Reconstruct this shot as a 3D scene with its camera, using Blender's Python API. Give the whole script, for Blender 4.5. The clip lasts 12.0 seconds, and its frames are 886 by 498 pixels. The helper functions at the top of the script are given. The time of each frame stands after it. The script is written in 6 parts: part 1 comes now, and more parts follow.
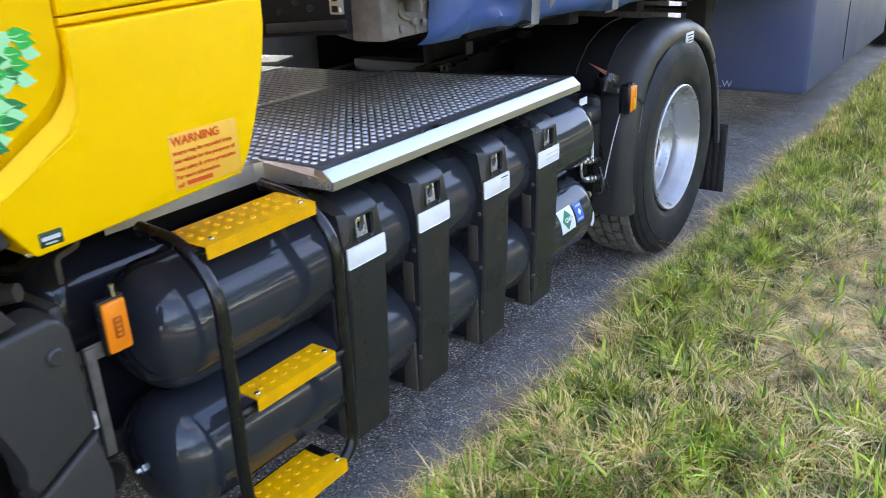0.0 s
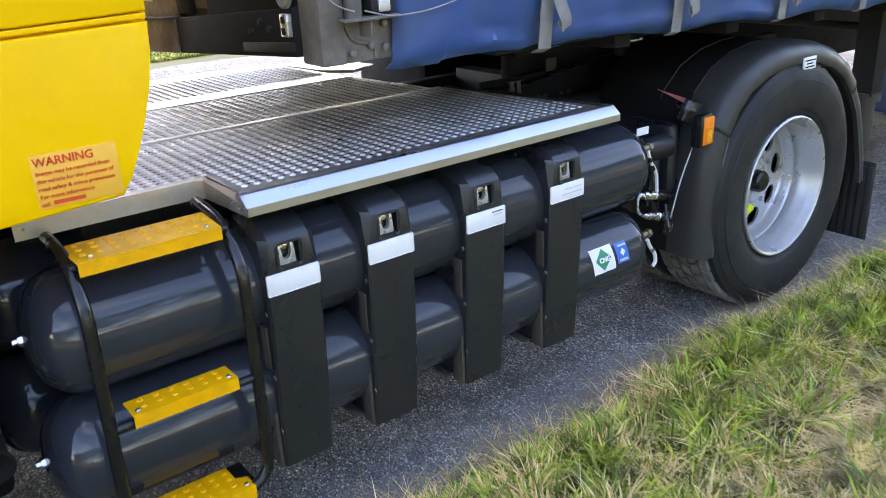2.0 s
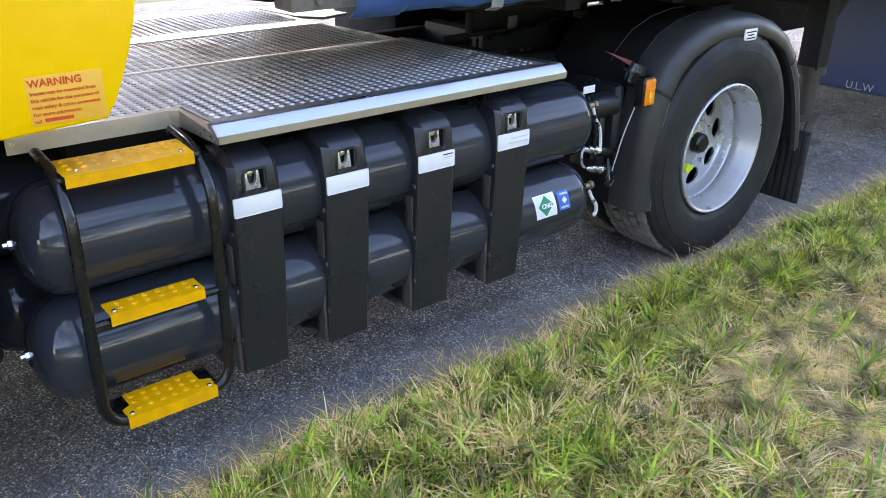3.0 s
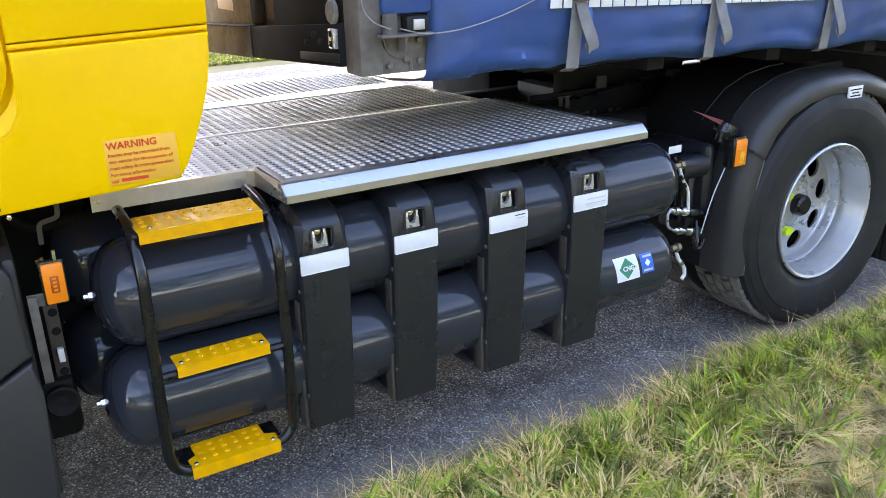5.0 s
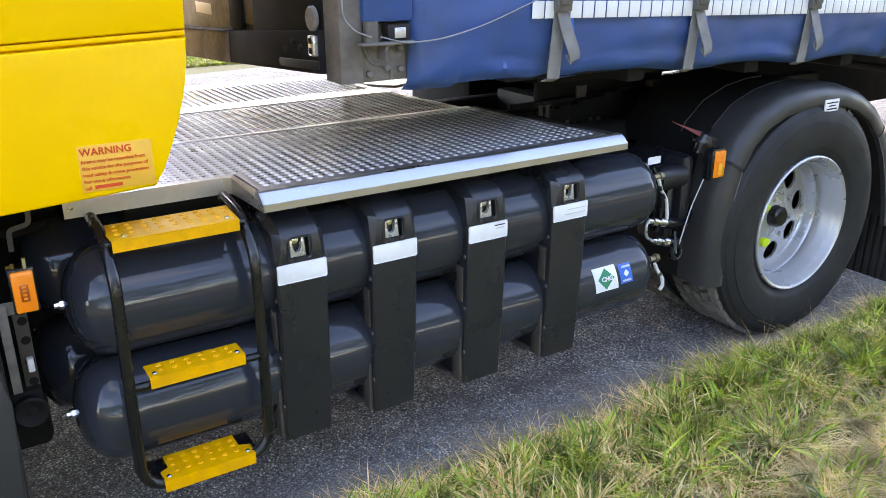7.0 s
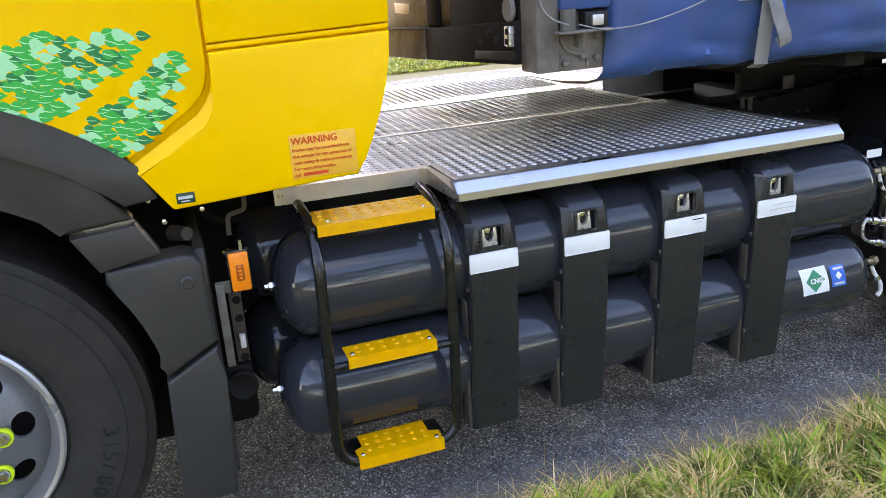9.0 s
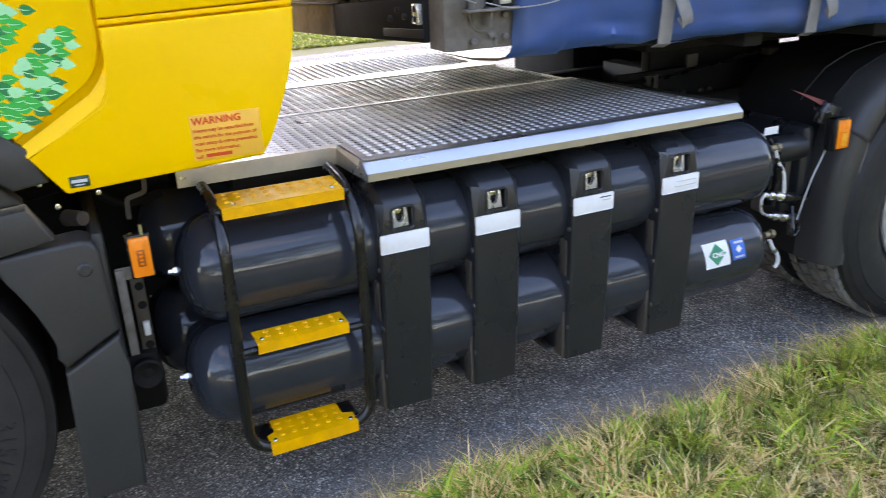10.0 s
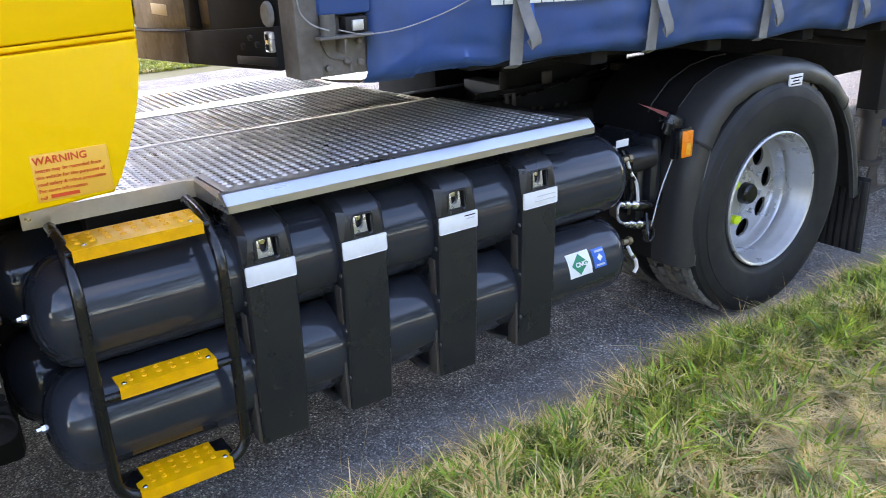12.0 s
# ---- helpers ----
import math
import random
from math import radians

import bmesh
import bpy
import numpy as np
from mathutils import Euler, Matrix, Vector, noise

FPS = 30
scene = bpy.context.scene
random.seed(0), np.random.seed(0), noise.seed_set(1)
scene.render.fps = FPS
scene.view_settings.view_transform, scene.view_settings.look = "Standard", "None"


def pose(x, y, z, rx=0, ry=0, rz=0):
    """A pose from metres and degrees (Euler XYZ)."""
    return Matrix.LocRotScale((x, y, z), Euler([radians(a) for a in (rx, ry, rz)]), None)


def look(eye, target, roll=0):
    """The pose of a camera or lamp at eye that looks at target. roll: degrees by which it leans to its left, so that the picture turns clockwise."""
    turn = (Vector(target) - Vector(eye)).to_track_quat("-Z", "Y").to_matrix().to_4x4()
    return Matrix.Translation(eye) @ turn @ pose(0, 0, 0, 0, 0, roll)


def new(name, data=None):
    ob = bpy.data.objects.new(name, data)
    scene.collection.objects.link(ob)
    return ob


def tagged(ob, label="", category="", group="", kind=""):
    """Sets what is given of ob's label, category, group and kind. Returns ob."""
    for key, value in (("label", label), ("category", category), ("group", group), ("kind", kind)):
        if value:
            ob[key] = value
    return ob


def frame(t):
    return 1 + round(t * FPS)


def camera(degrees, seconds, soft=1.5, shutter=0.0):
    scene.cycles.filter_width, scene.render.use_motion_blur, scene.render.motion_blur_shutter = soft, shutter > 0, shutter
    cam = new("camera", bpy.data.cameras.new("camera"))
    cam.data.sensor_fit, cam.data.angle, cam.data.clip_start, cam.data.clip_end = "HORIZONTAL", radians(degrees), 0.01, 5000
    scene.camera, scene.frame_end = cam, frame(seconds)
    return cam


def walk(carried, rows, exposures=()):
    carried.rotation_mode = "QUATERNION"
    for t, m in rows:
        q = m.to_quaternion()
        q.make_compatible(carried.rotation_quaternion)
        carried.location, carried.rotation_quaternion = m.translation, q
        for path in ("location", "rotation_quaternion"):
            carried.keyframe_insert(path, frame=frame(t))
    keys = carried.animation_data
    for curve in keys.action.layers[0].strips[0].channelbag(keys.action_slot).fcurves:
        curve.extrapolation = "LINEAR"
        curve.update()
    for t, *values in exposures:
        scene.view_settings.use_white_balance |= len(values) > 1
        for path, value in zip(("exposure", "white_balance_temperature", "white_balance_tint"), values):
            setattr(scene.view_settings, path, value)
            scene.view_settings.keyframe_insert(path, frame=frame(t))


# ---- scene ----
cam = camera(56.8, 12.0, soft=0.8, shutter=0.4)
PATH = [
    (0, (-1.378, -1.289, 1.594), (0.126, -0.203, 0.847), -2.6),
    (0.5, (-1.106, -1.243, 1.587), (0.381, -0.161, 0.801), -0.9),
    (1, (-0.854, -1.389, 1.592), (0.612, -0.277, 0.808), -0.6),
    (1.5, (-0.725, -1.54, 1.621), (0.484, -0.166, 0.814), -1.3),
    (2, (-0.763, -1.718, 1.622), (0.364, -0.239, 0.887), -2.8),
    (2.5, (-0.858, -1.912, 1.621), (0.257, -0.447, 0.84), -1.2),
    (2.7, (-0.873, -1.943, 1.64), (0.281, -0.541, 0.802), 0.7),
    (4.3, (-0.75, -1.991, 1.686), (0.298, -0.464, 0.931), 0.2),
    (4.5, (-0.736, -2.011, 1.674), (0.276, -0.448, 0.943), -0.4),
    (5, (-0.734, -2.022, 1.667), (0.219, -0.413, 0.957), -1.3),
    (5.5, (-0.729, -2.023, 1.664), (0.24, -0.419, 0.967), -0.9),
    (6, (-0.727, -2.018, 1.668), (0.271, -0.424, 0.988), -0.2),
    (6.5, (-0.724, -2.015, 1.673), (0.291, -0.432, 0.992), -0.1),
    (6.7, (-0.726, -1.999, 1.681), (0.287, -0.421, 0.988), 0.0),
    (8.3, (-0.725, -1.999, 1.632), (0.082, -0.314, 0.918), -2.8),
    (8.5, (-0.735, -1.994, 1.642), (0.018, -0.282, 0.932), -3.0),
    (9, (-0.755, -1.986, 1.629), (-0.143, -0.204, 0.958), -3.6),
    (9.5, (-0.74, -1.986, 1.629), (-0.102, -0.228, 0.919), -3.3),
    (10, (-0.727, -1.977, 1.636), (0.056, -0.29, 0.899), -2.4),
    (10.5, (-0.721, -1.972, 1.649), (0.188, -0.35, 0.913), -2.0),
    (11, (-0.713, -1.987, 1.66), (0.268, -0.399, 0.943), -2.0),
    (11.5, (-0.704, -1.998, 1.66), (0.302, -0.423, 0.948), -2.5),
    (12, (-0.694, -1.994, 1.663), (0.348, -0.444, 0.947), -2.5),
]
walk(cam, [(t, look(eye, target, roll)) for t, eye, target, roll in PATH],
     exposures=[(0, 3.27, 7200, 21), (1.5, 3.15, 7100, 21), (6, 3.23, 7300, 21), (9.2, 3.13, 7600, 22), (12, 3.10, 7050, 22)])

# Sun stands behind the lorry; the side facing the camera lies in its shade.
SUN_FROM = Vector((0.30, 0.72, 0.62)).normalized()
world = bpy.data.worlds.new("sky")
scene.world = world
world.use_nodes = True
wn = world.node_tree
sky = wn.nodes.new("ShaderNodeTexSky")
sky.sky_type = "NISHITA"
sky.sun_disc = False
sky.sun_elevation = math.asin(SUN_FROM.z)
sky.sun_rotation = math.atan2(SUN_FROM.x, SUN_FROM.y)
sky.air_density, sky.dust_density, sky.ozone_density = 1.0, 0.5, 1.6
# scattered white cloud all over the sky
way = wn.nodes.new("ShaderNodeTexCoord")
puffs = wn.nodes.new("ShaderNodeTexNoise")
puffs.inputs["Scale"].default_value, puffs.inputs["Detail"].default_value, puffs.inputs["Roughness"].default_value = 2.2, 6.0, 0.55
cover = wn.nodes.new("ShaderNodeMapRange")
cover.inputs["From Min"].default_value, cover.inputs["From Max"].default_value = 0.52, 0.66
cover.inputs["To Max"].default_value = 0.26
cloud_mix = wn.nodes.new("ShaderNodeMix")
cloud_mix.data_type = "RGBA"
cloud_mix.inputs[7].default_value = (4.6, 4.8, 5.2, 1)
wn.links.new(way.outputs["Generated"], puffs.inputs["Vector"])
wn.links.new(puffs.outputs["Fac"], cover.inputs["Value"])
wn.links.new(cover.outputs[0], cloud_mix.inputs[0])
wn.links.new(sky.outputs[0], cloud_mix.inputs[6])
wn.links.new(cloud_mix.outputs[2], wn.nodes["Background"].inputs[0])
wn.nodes["Background"].inputs[1].default_value = 0.13
sun_data = bpy.data.lights.new("sun", "SUN")
sun_data.energy, sun_data.angle, sun_data.color = 1.25, radians(0.6), (1.0, 0.93, 0.82)
sun = new("sun", sun_data)
sun.matrix_world = look(SUN_FROM * 30, (0, 0, 0))


# ---------------------------------------------------------------- materials
def material(name, colour, rough=0.5, metal=0.0, other=None, patch=6.0, grain=90.0, vary=0.25, bump=0.0, bump_scale=300.0,
             rough_vary=0.12, coat=0.0, per_piece=0.0, specular=0.5, streak=None):
    """A surface with broad patches, fine grain and fine relief."""
    m = bpy.data.materials.new(name)
    m.use_nodes = True
    n, l = m.node_tree.nodes, m.node_tree.links
    p = n["Principled BSDF"]
    where = n.new("ShaderNodeTexCoord")
    place = where.outputs["Object"]
    if streak:
        stretch = n.new("ShaderNodeMapping")
        stretch.inputs["Scale"].default_value = streak
        l.new(place, stretch.inputs[0])
        place = stretch.outputs[0]

    def cloud(scale, detail=4.0):
        c = n.new("ShaderNodeTexNoise")
        c.inputs["Scale"].default_value, c.inputs["Detail"].default_value = scale, detail
        l.new(place, c.inputs["Vector"])
        return c.outputs["Fac"]

    def ramp(fac, lo, hi):
        r = n.new("ShaderNodeMapRange")
        r.inputs["From Min"].default_value, r.inputs["From Max"].default_value = 0.3, 0.7
        r.inputs["To Min"].default_value, r.inputs["To Max"].default_value = lo, hi
        l.new(fac, r.inputs["Value"])
        return r.outputs[0]

    def blend(fac, a, b, how="MIX"):
        x = n.new("ShaderNodeMix")
        x.data_type, x.blend_type = "RGBA", how
        for socket, value in ((x.inputs[0], fac), (x.inputs[6], a), (x.inputs[7], b)):
            if isinstance(value, (tuple, float)):
                socket.default_value = value if isinstance(value, float) else (*value, 1)
            else:
                l.new(value, socket)
        return x.outputs[2]

    second = other or tuple(c * (1 - vary) for c in colour)
    big, small = cloud(patch), cloud(grain)
    base = blend(ramp(big, 0.0, 1.0), colour, second)
    base = blend(ramp(small, 0.0, min(1.0, vary * 1.2)), base, tuple(c * 0.7 for c in second))
    if per_piece:
        info = n.new("ShaderNodeObjectInfo")
        base = blend(ramp(info.outputs["Random"], 0.0, per_piece), base, tuple(c * 0.55 for c in second))
    l.new(base, p.inputs["Base Color"])
    l.new(ramp(big, max(0.02, rough - rough_vary), min(1.0, rough + rough_vary)), p.inputs["Roughness"])
    p.inputs["Metallic"].default_value = metal
    p.inputs["Specular IOR Level"].default_value = specular
    if coat:
        p.inputs["Coat Weight"].default_value, p.inputs["Coat Roughness"].default_value = coat, 0.04
    if bump:
        b = n.new("ShaderNodeBump")
        b.inputs["Strength"].default_value, b.inputs["Distance"].default_value = bump, 0.004
        l.new(cloud(bump_scale, 2.0), b.inputs["Height"])
        l.new(b.outputs[0], p.inputs["Normal"])
    return m


YELLOW = material("yellow_paint", (0.94, 0.545, 0.002), 0.30, other=(0.92, 0.53, 0.002), vary=0.04, coat=0.0, rough_vary=0.05, specular=0.16)
STEP_YELLOW = material("yellow_step_paint", (0.89, 0.42, 0.0), 0.45, vary=0.16, grain=150, patch=25, bump=0.15, bump_scale=250, specular=0.3)
TANK = material("tank_grey_paint", (0.029, 0.033, 0.0425), 0.09, other=(0.0245, 0.028, 0.036), vary=0.15, patch=3, bump=0.006, bump_scale=14, rough_vary=0.02, specular=0.5)
COVER = material("black_plastic_cover", (0.0165, 0.0182, 0.0228), 0.33, vary=0.25, patch=9, bump=0.05, bump_scale=500, specular=0.6)
BLACK_TUBE = material("black_powder_coat", (0.009, 0.009, 0.010), 0.25, vary=0.25, patch=12)
PLASTIC = material("dark_grey_plastic", (0.040, 0.0395, 0.039), 0.40, vary=0.25, patch=5, bump=0.1, bump_scale=600, specular=0.4)
LIGHT_PLASTIC = material("pale_plastic_edge", (0.16, 0.16, 0.165), 0.5, vary=0.25, patch=20)
DARK_STEEL = material("dark_chassis_steel", (0.022, 0.022, 0.024), 0.65, other=(0.030, 0.027, 0.024), vary=0.35, patch=7, specular=0.2)
GALV = material("dusty_zinc_bracket", (0.15, 0.145, 0.14), 0.55, metal=0.3, other=(0.085, 0.075, 0.066), vary=0.3, patch=18)
ALU = material("aluminium_profile", (0.56, 0.56, 0.575), 0.30, metal=0.92, vary=0.03, patch=3, streak=(1, 5, 5), rough_vary=0.03)
PLATE = material("dull_aluminium_grip_plate", (0.54, 0.52, 0.525), 0.33, metal=0.88, other=(0.43, 0.41, 0.41), vary=0.2, patch=4, grain=60, rough_vary=0.06)
# Tan tint stands in for dry grass mirrored in the set-back profile.
TAN_ALU = material("dull_tan_aluminium", (0.64, 0.60, 0.55), 0.36, metal=0.75, other=(0.54, 0.50, 0.45), vary=0.15, patch=12)
# Pale diffuse colour stands in for the sky glinting on the studs.
STUD = material("pale_plate_studs", (0.84, 0.84, 0.86), 0.40, metal=0.40, vary=0.08, patch=8)
# Deep black for holes, print and sheets that stand in for shade.
DEEP_BLACK = material("hole_print_shade_black", (0.014, 0.0138, 0.0135), 0.9, vary=0.1, specular=0.12)
RUBBER = material("tyre_rubber", (0.0135, 0.014, 0.0152), 0.60, other=(0.0125, 0.0130, 0.0142), vary=0.3, patch=7, grain=160, bump=0.15, bump_scale=200, specular=0.35)
TREAD = material("dusty_tread_rubber", (0.19, 0.18, 0.165), 0.85, other=(0.12, 0.112, 0.10), vary=0.35, patch=14)
RIM = material("silver_rim_paint", (0.52, 0.52, 0.53), 0.34, metal=0.6, other=(0.43, 0.43, 0.43), vary=0.15, patch=9)
RIM_GREY = material("weathered_grey_disc_paint", (0.20, 0.207, 0.222), 0.40, metal=0.35, other=(0.155, 0.16, 0.17), vary=0.2, patch=9)
ZINC = material("pale_zinc_clevis", (0.72, 0.73, 0.76), 0.28, metal=0.7, vary=0.15, patch=30)
DUSTY_RUBBER = material("dusty_tyre_sidewall", (0.036, 0.033, 0.030), 0.72, other=(0.024, 0.0225, 0.021), vary=0.3, patch=9, grain=160, bump=0.15, bump_scale=200, specular=0.3)
GRIMY = material("grimy_dark_bracket", (0.045, 0.040, 0.036), 0.6, other=(0.07, 0.055, 0.042), vary=0.35, patch=25)
# Greasy steel and other parts, coloured near-black for the shade they lie in.
SHADE_BLACK = material("shade_black", (0.011, 0.011, 0.012), 0.7, other=(0.016, 0.0145, 0.0135), vary=0.3, patch=8, specular=0.12)
CHROME = material("bright_zinc", (0.8, 0.8, 0.82), 0.2, metal=1.0, vary=0.1)
WHITE = material("white_label_film", (0.80, 0.80, 0.80), 0.4, vary=0.06, patch=30)
LIGHT_GREY = material("light_grey_print", (0.55, 0.56, 0.57), 0.5, vary=0.1)
GREEN_LABEL = material("green_label_print", (0.01, 0.25, 0.13), 0.4, vary=0.1)
BLUE_LABEL = material("blue_label_print", (0.02, 0.14, 0.55), 0.4, vary=0.1)
AMBER = material("amber_lens", (0.95, 0.24, 0.01), 0.25, vary=0.1, coat=0.4)
AMBER_DARK = material("amber_lens_core", (0.42, 0.08, 0.01), 0.3, vary=0.2)
RED_PRINT = material("red_warning_print", (0.74, 0.07, 0.01), 0.45, vary=0.1)
STICKER = material("pale_orange_sticker", (0.88, 0.46, 0.05), 0.4, vary=0.06)
LEAF_DARK = material("dark_green_film", (0.014, 0.225, 0.07), 0.4, vary=0.08, specular=0.2)
LEAF_MID = material("mid_green_film", (0.016, 0.44, 0.075), 0.4, vary=0.08, specular=0.2)
LEAF_PALE = material("pale_mint_film", (0.34, 0.74, 0.39), 0.4, vary=0.06, specular=0.2)
NEON = material("neon_yellow_plastic", (0.62, 0.80, 0.02), 0.4, vary=0.1)
CURTAIN = material("blue_trailer_curtain", (0.010, 0.072, 0.30), 0.36, other=(0.045, 0.088, 0.20), vary=0.3, patch=2.6, grain=14, bump=0.25, bump_scale=16)
CURTAIN_CLEAN = material("clean_blue_curtain", (0.02, 0.13, 0.55), 0.4, vary=0.1)
WEBBING = material("grey_webbing", (0.24, 0.23, 0.22), 0.8, vary=0.25, grain=400, patch=20)
DIRTY_STEEL = material("dirty_grey_trailer_paint", (0.20, 0.185, 0.175), 0.6, other=(0.12, 0.102, 0.088), vary=0.4, patch=11, grain=55, bump=0.1, bump_scale=60)
CABLE = material("worn_grey_cable", (0.34, 0.33, 0.32), 0.55, vary=0.25, patch=30)
BEAM_PAINT = material("black_beam_paint", (0.013, 0.014, 0.017), 0.8, other=(0.022, 0.020, 0.019), vary=0.35, patch=7, grain=40, specular=0.12)
GREY_PAINT = material("flaking_grey_trailer_paint", (0.33, 0.325, 0.31), 0.6, other=(0.16, 0.145, 0.13), vary=0.45, patch=8, grain=45, bump=0.1, bump_scale=60)
REFLECT = material("white_reflective_tape", (0.82, 0.82, 0.80), 0.35, vary=0.1, patch=15)
RED_PAINT = material("red_flag_plastic", (0.22, 0.05, 0.05), 0.6, vary=0.2)
SKIRT = material("grey_blue_pallet_box_paint", (0.055, 0.075, 0.16), 0.42, other=(0.085, 0.10, 0.16), vary=0.2, patch=1.5, rough_vary=0.1)


def ground_material(name, kind):
    m = bpy.data.materials.new(name)
    m.use_nodes = True
    n, l = m.node_tree.nodes, m.node_tree.links
    p = n["Principled BSDF"]
    where = n.new("ShaderNodeTexCoord")

    def tex(node, scale, out, detail=None):
        c = n.new(node)
        c.inputs["Scale"].default_value = scale
        if detail is not None:
            c.inputs["Detail"].default_value = detail
        l.new(where.outputs["Object"], c.inputs["Vector"])
        return c.outputs[out]

    def ramp(fac, stops):
        r = n.new("ShaderNodeValToRGB")
        e = r.color_ramp.elements
        while len(e) < len(stops):
            e.new(0.5)
        for s, (at, c) in zip(e, stops):
            s.position, s.color = at, (*c, 1)
        l.new(fac, r.inputs[0])
        return r.outputs[0]

    def mix(fac, a, b, how):
        x = n.new("ShaderNodeMix")
        x.data_type, x.blend_type = "RGBA", how
        x.inputs[0].default_value = fac
        l.new(a, x.inputs[6])
        l.new(b, x.inputs[7])
        return x.outputs[2]

    if kind == "asphalt":
        chips = n.new("ShaderNodeTexVoronoi")
        chips.inputs["Scale"].default_value = 150
        l.new(where.outputs["Object"], chips.inputs["Vector"])
        grey = n.new("ShaderNodeRGBToBW")
        l.new(chips.outputs["Color"], grey.inputs[0])
        stones = ramp(grey.outputs[0], [(0.10, (0.060, 0.061, 0.067)), (0.5, (0.165, 0.166, 0.172)), (0.74, (0.27, 0.27, 0.275)), (0.93, (0.66, 0.66, 0.65))])
        dust = ramp(tex("ShaderNodeTexNoise", 2.2, "Fac", 5), [(0.35, (0.80, 0.80, 0.82)), (0.7, (1.32, 1.27, 1.18))])
        base = mix(1.0, stones, dust, "MULTIPLY")
        mottle = ramp(tex("ShaderNodeTexNoise", 9.0, "Fac", 6), [(0.3, (0.82, 0.82, 0.83)), (0.7, (1.36, 1.36, 1.35))])
        base = mix(1.0, base, mottle, "MULTIPLY")
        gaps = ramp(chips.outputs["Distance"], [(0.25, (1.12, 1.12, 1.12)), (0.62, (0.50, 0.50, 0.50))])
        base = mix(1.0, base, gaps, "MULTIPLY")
        fine = ramp(tex("ShaderNodeTexNoise", 420, "Fac", 2), [(0.3, (0.7, 0.7, 0.7)), (0.7, (1.3, 1.3, 1.3))])
        base = mix(1.0, base, fine, "MULTIPLY")
        # pale worn strip along the verge and brown dirt in drifts
        split = n.new("ShaderNodeSeparateXYZ")
        l.new(where.outputs["Object"], split.inputs[0])
        ragged = n.new("ShaderNodeMath")
        ragged.operation = "MULTIPLY_ADD"
        ragged.inputs[1].default_value = 0.5
        l.new(tex("ShaderNodeTexNoise", 3.0, "Fac", 5), ragged.inputs[0])
        l.new(split.outputs["Y"], ragged.inputs[2])
        for lo, hi, amount, shade in ((0.62, 0.20, 0.35, (0.27, 0.268, 0.265)), (0.38, 0.22, 0.70, (0.25, 0.20, 0.15))):
            span = n.new("ShaderNodeMapRange")
            span.inputs["From Min"].default_value, span.inputs["From Max"].default_value = lo, hi
            span.inputs["To Max"].default_value = amount
            l.new(ragged.outputs[0], span.inputs["Value"])
            x = n.new("ShaderNodeMix")
            x.data_type = "RGBA"
            x.inputs[7].default_value = (*shade, 1)
            l.new(span.outputs[0], x.inputs[0])
            l.new(base, x.inputs[6])
            base = x.outputs[2]
        drift = n.new("ShaderNodeMapRange")
        drift.inputs["From Min"].default_value, drift.inputs["From Max"].default_value = 0.50, 0.68
        drift.inputs["To Max"].default_value = 0.40
        l.new(tex("ShaderNodeTexNoise", 1.3, "Fac", 6), drift.inputs["Value"])
        x = n.new("ShaderNodeMix")
        x.data_type = "RGBA"
        x.inputs[7].default_value = (0.13, 0.10, 0.078, 1)
        l.new(drift.outputs[0], x.inputs[0])
        l.new(base, x.inputs[6])
        base = x.outputs[2]
        height, strength, rough = chips.outputs["Distance"], 1.0, 0.85
    else:
        soil = ramp(tex("ShaderNodeTexNoise", 60, "Fac", 6), [(0.3, (0.06, 0.05, 0.018)), (0.5, (0.26, 0.18, 0.06)), (0.70, (0.78, 0.54, 0.25))])
        tone = ramp(tex("ShaderNodeTexNoise", 1.6, "Fac", 4), [(0.35, (0.8, 0.9, 0.75)), (0.7, (1.2, 1.05, 0.95))])
        base = mix(1.0, soil, tone, "MULTIPLY")
        # bare dark earth by the road, dead thatch further out
        split = n.new("ShaderNodeSeparateXYZ")
        l.new(where.outputs["Object"], split.inputs[0])
        ragged = n.new("ShaderNodeMath")
        ragged.operation = "MULTIPLY_ADD"
        ragged.inputs[1].default_value = 0.8
        l.new(tex("ShaderNodeTexNoise", 1.8, "Fac", 4), ragged.inputs[0])
        l.new(split.outputs["Y"], ragged.inputs[2])
        span = n.new("ShaderNodeMapRange")
        span.inputs["From Min"].default_value, span.inputs["From Max"].default_value = -0.55, -0.10
        span.inputs["To Max"].default_value = 0.82
        l.new(ragged.outputs[0], span.inputs["Value"])
        x = n.new("ShaderNodeMix")
        x.data_type = "RGBA"
        x.inputs[7].default_value = (0.045, 0.045, 0.015, 1)
        l.new(span.outputs[0], x.inputs[0])
        l.new(base, x.inputs[6])
        base = x.outputs[2]
        height, strength, rough = tex("ShaderNodeTexNoise", 120, "Fac", 4), 0.9, 0.95
    l.new(base, p.inputs["Base Color"])
    p.inputs["Roughness"].default_value = rough
    p.inputs["Specular IOR Level"].default_value = 0.2
    b = n.new("ShaderNodeBump")
    b.inputs["Strength"].default_value, b.inputs["Distance"].default_value = strength, 0.006
    l.new(height, b.inputs["Height"])
    l.new(b.outputs[0], p.inputs["Normal"])
    return m


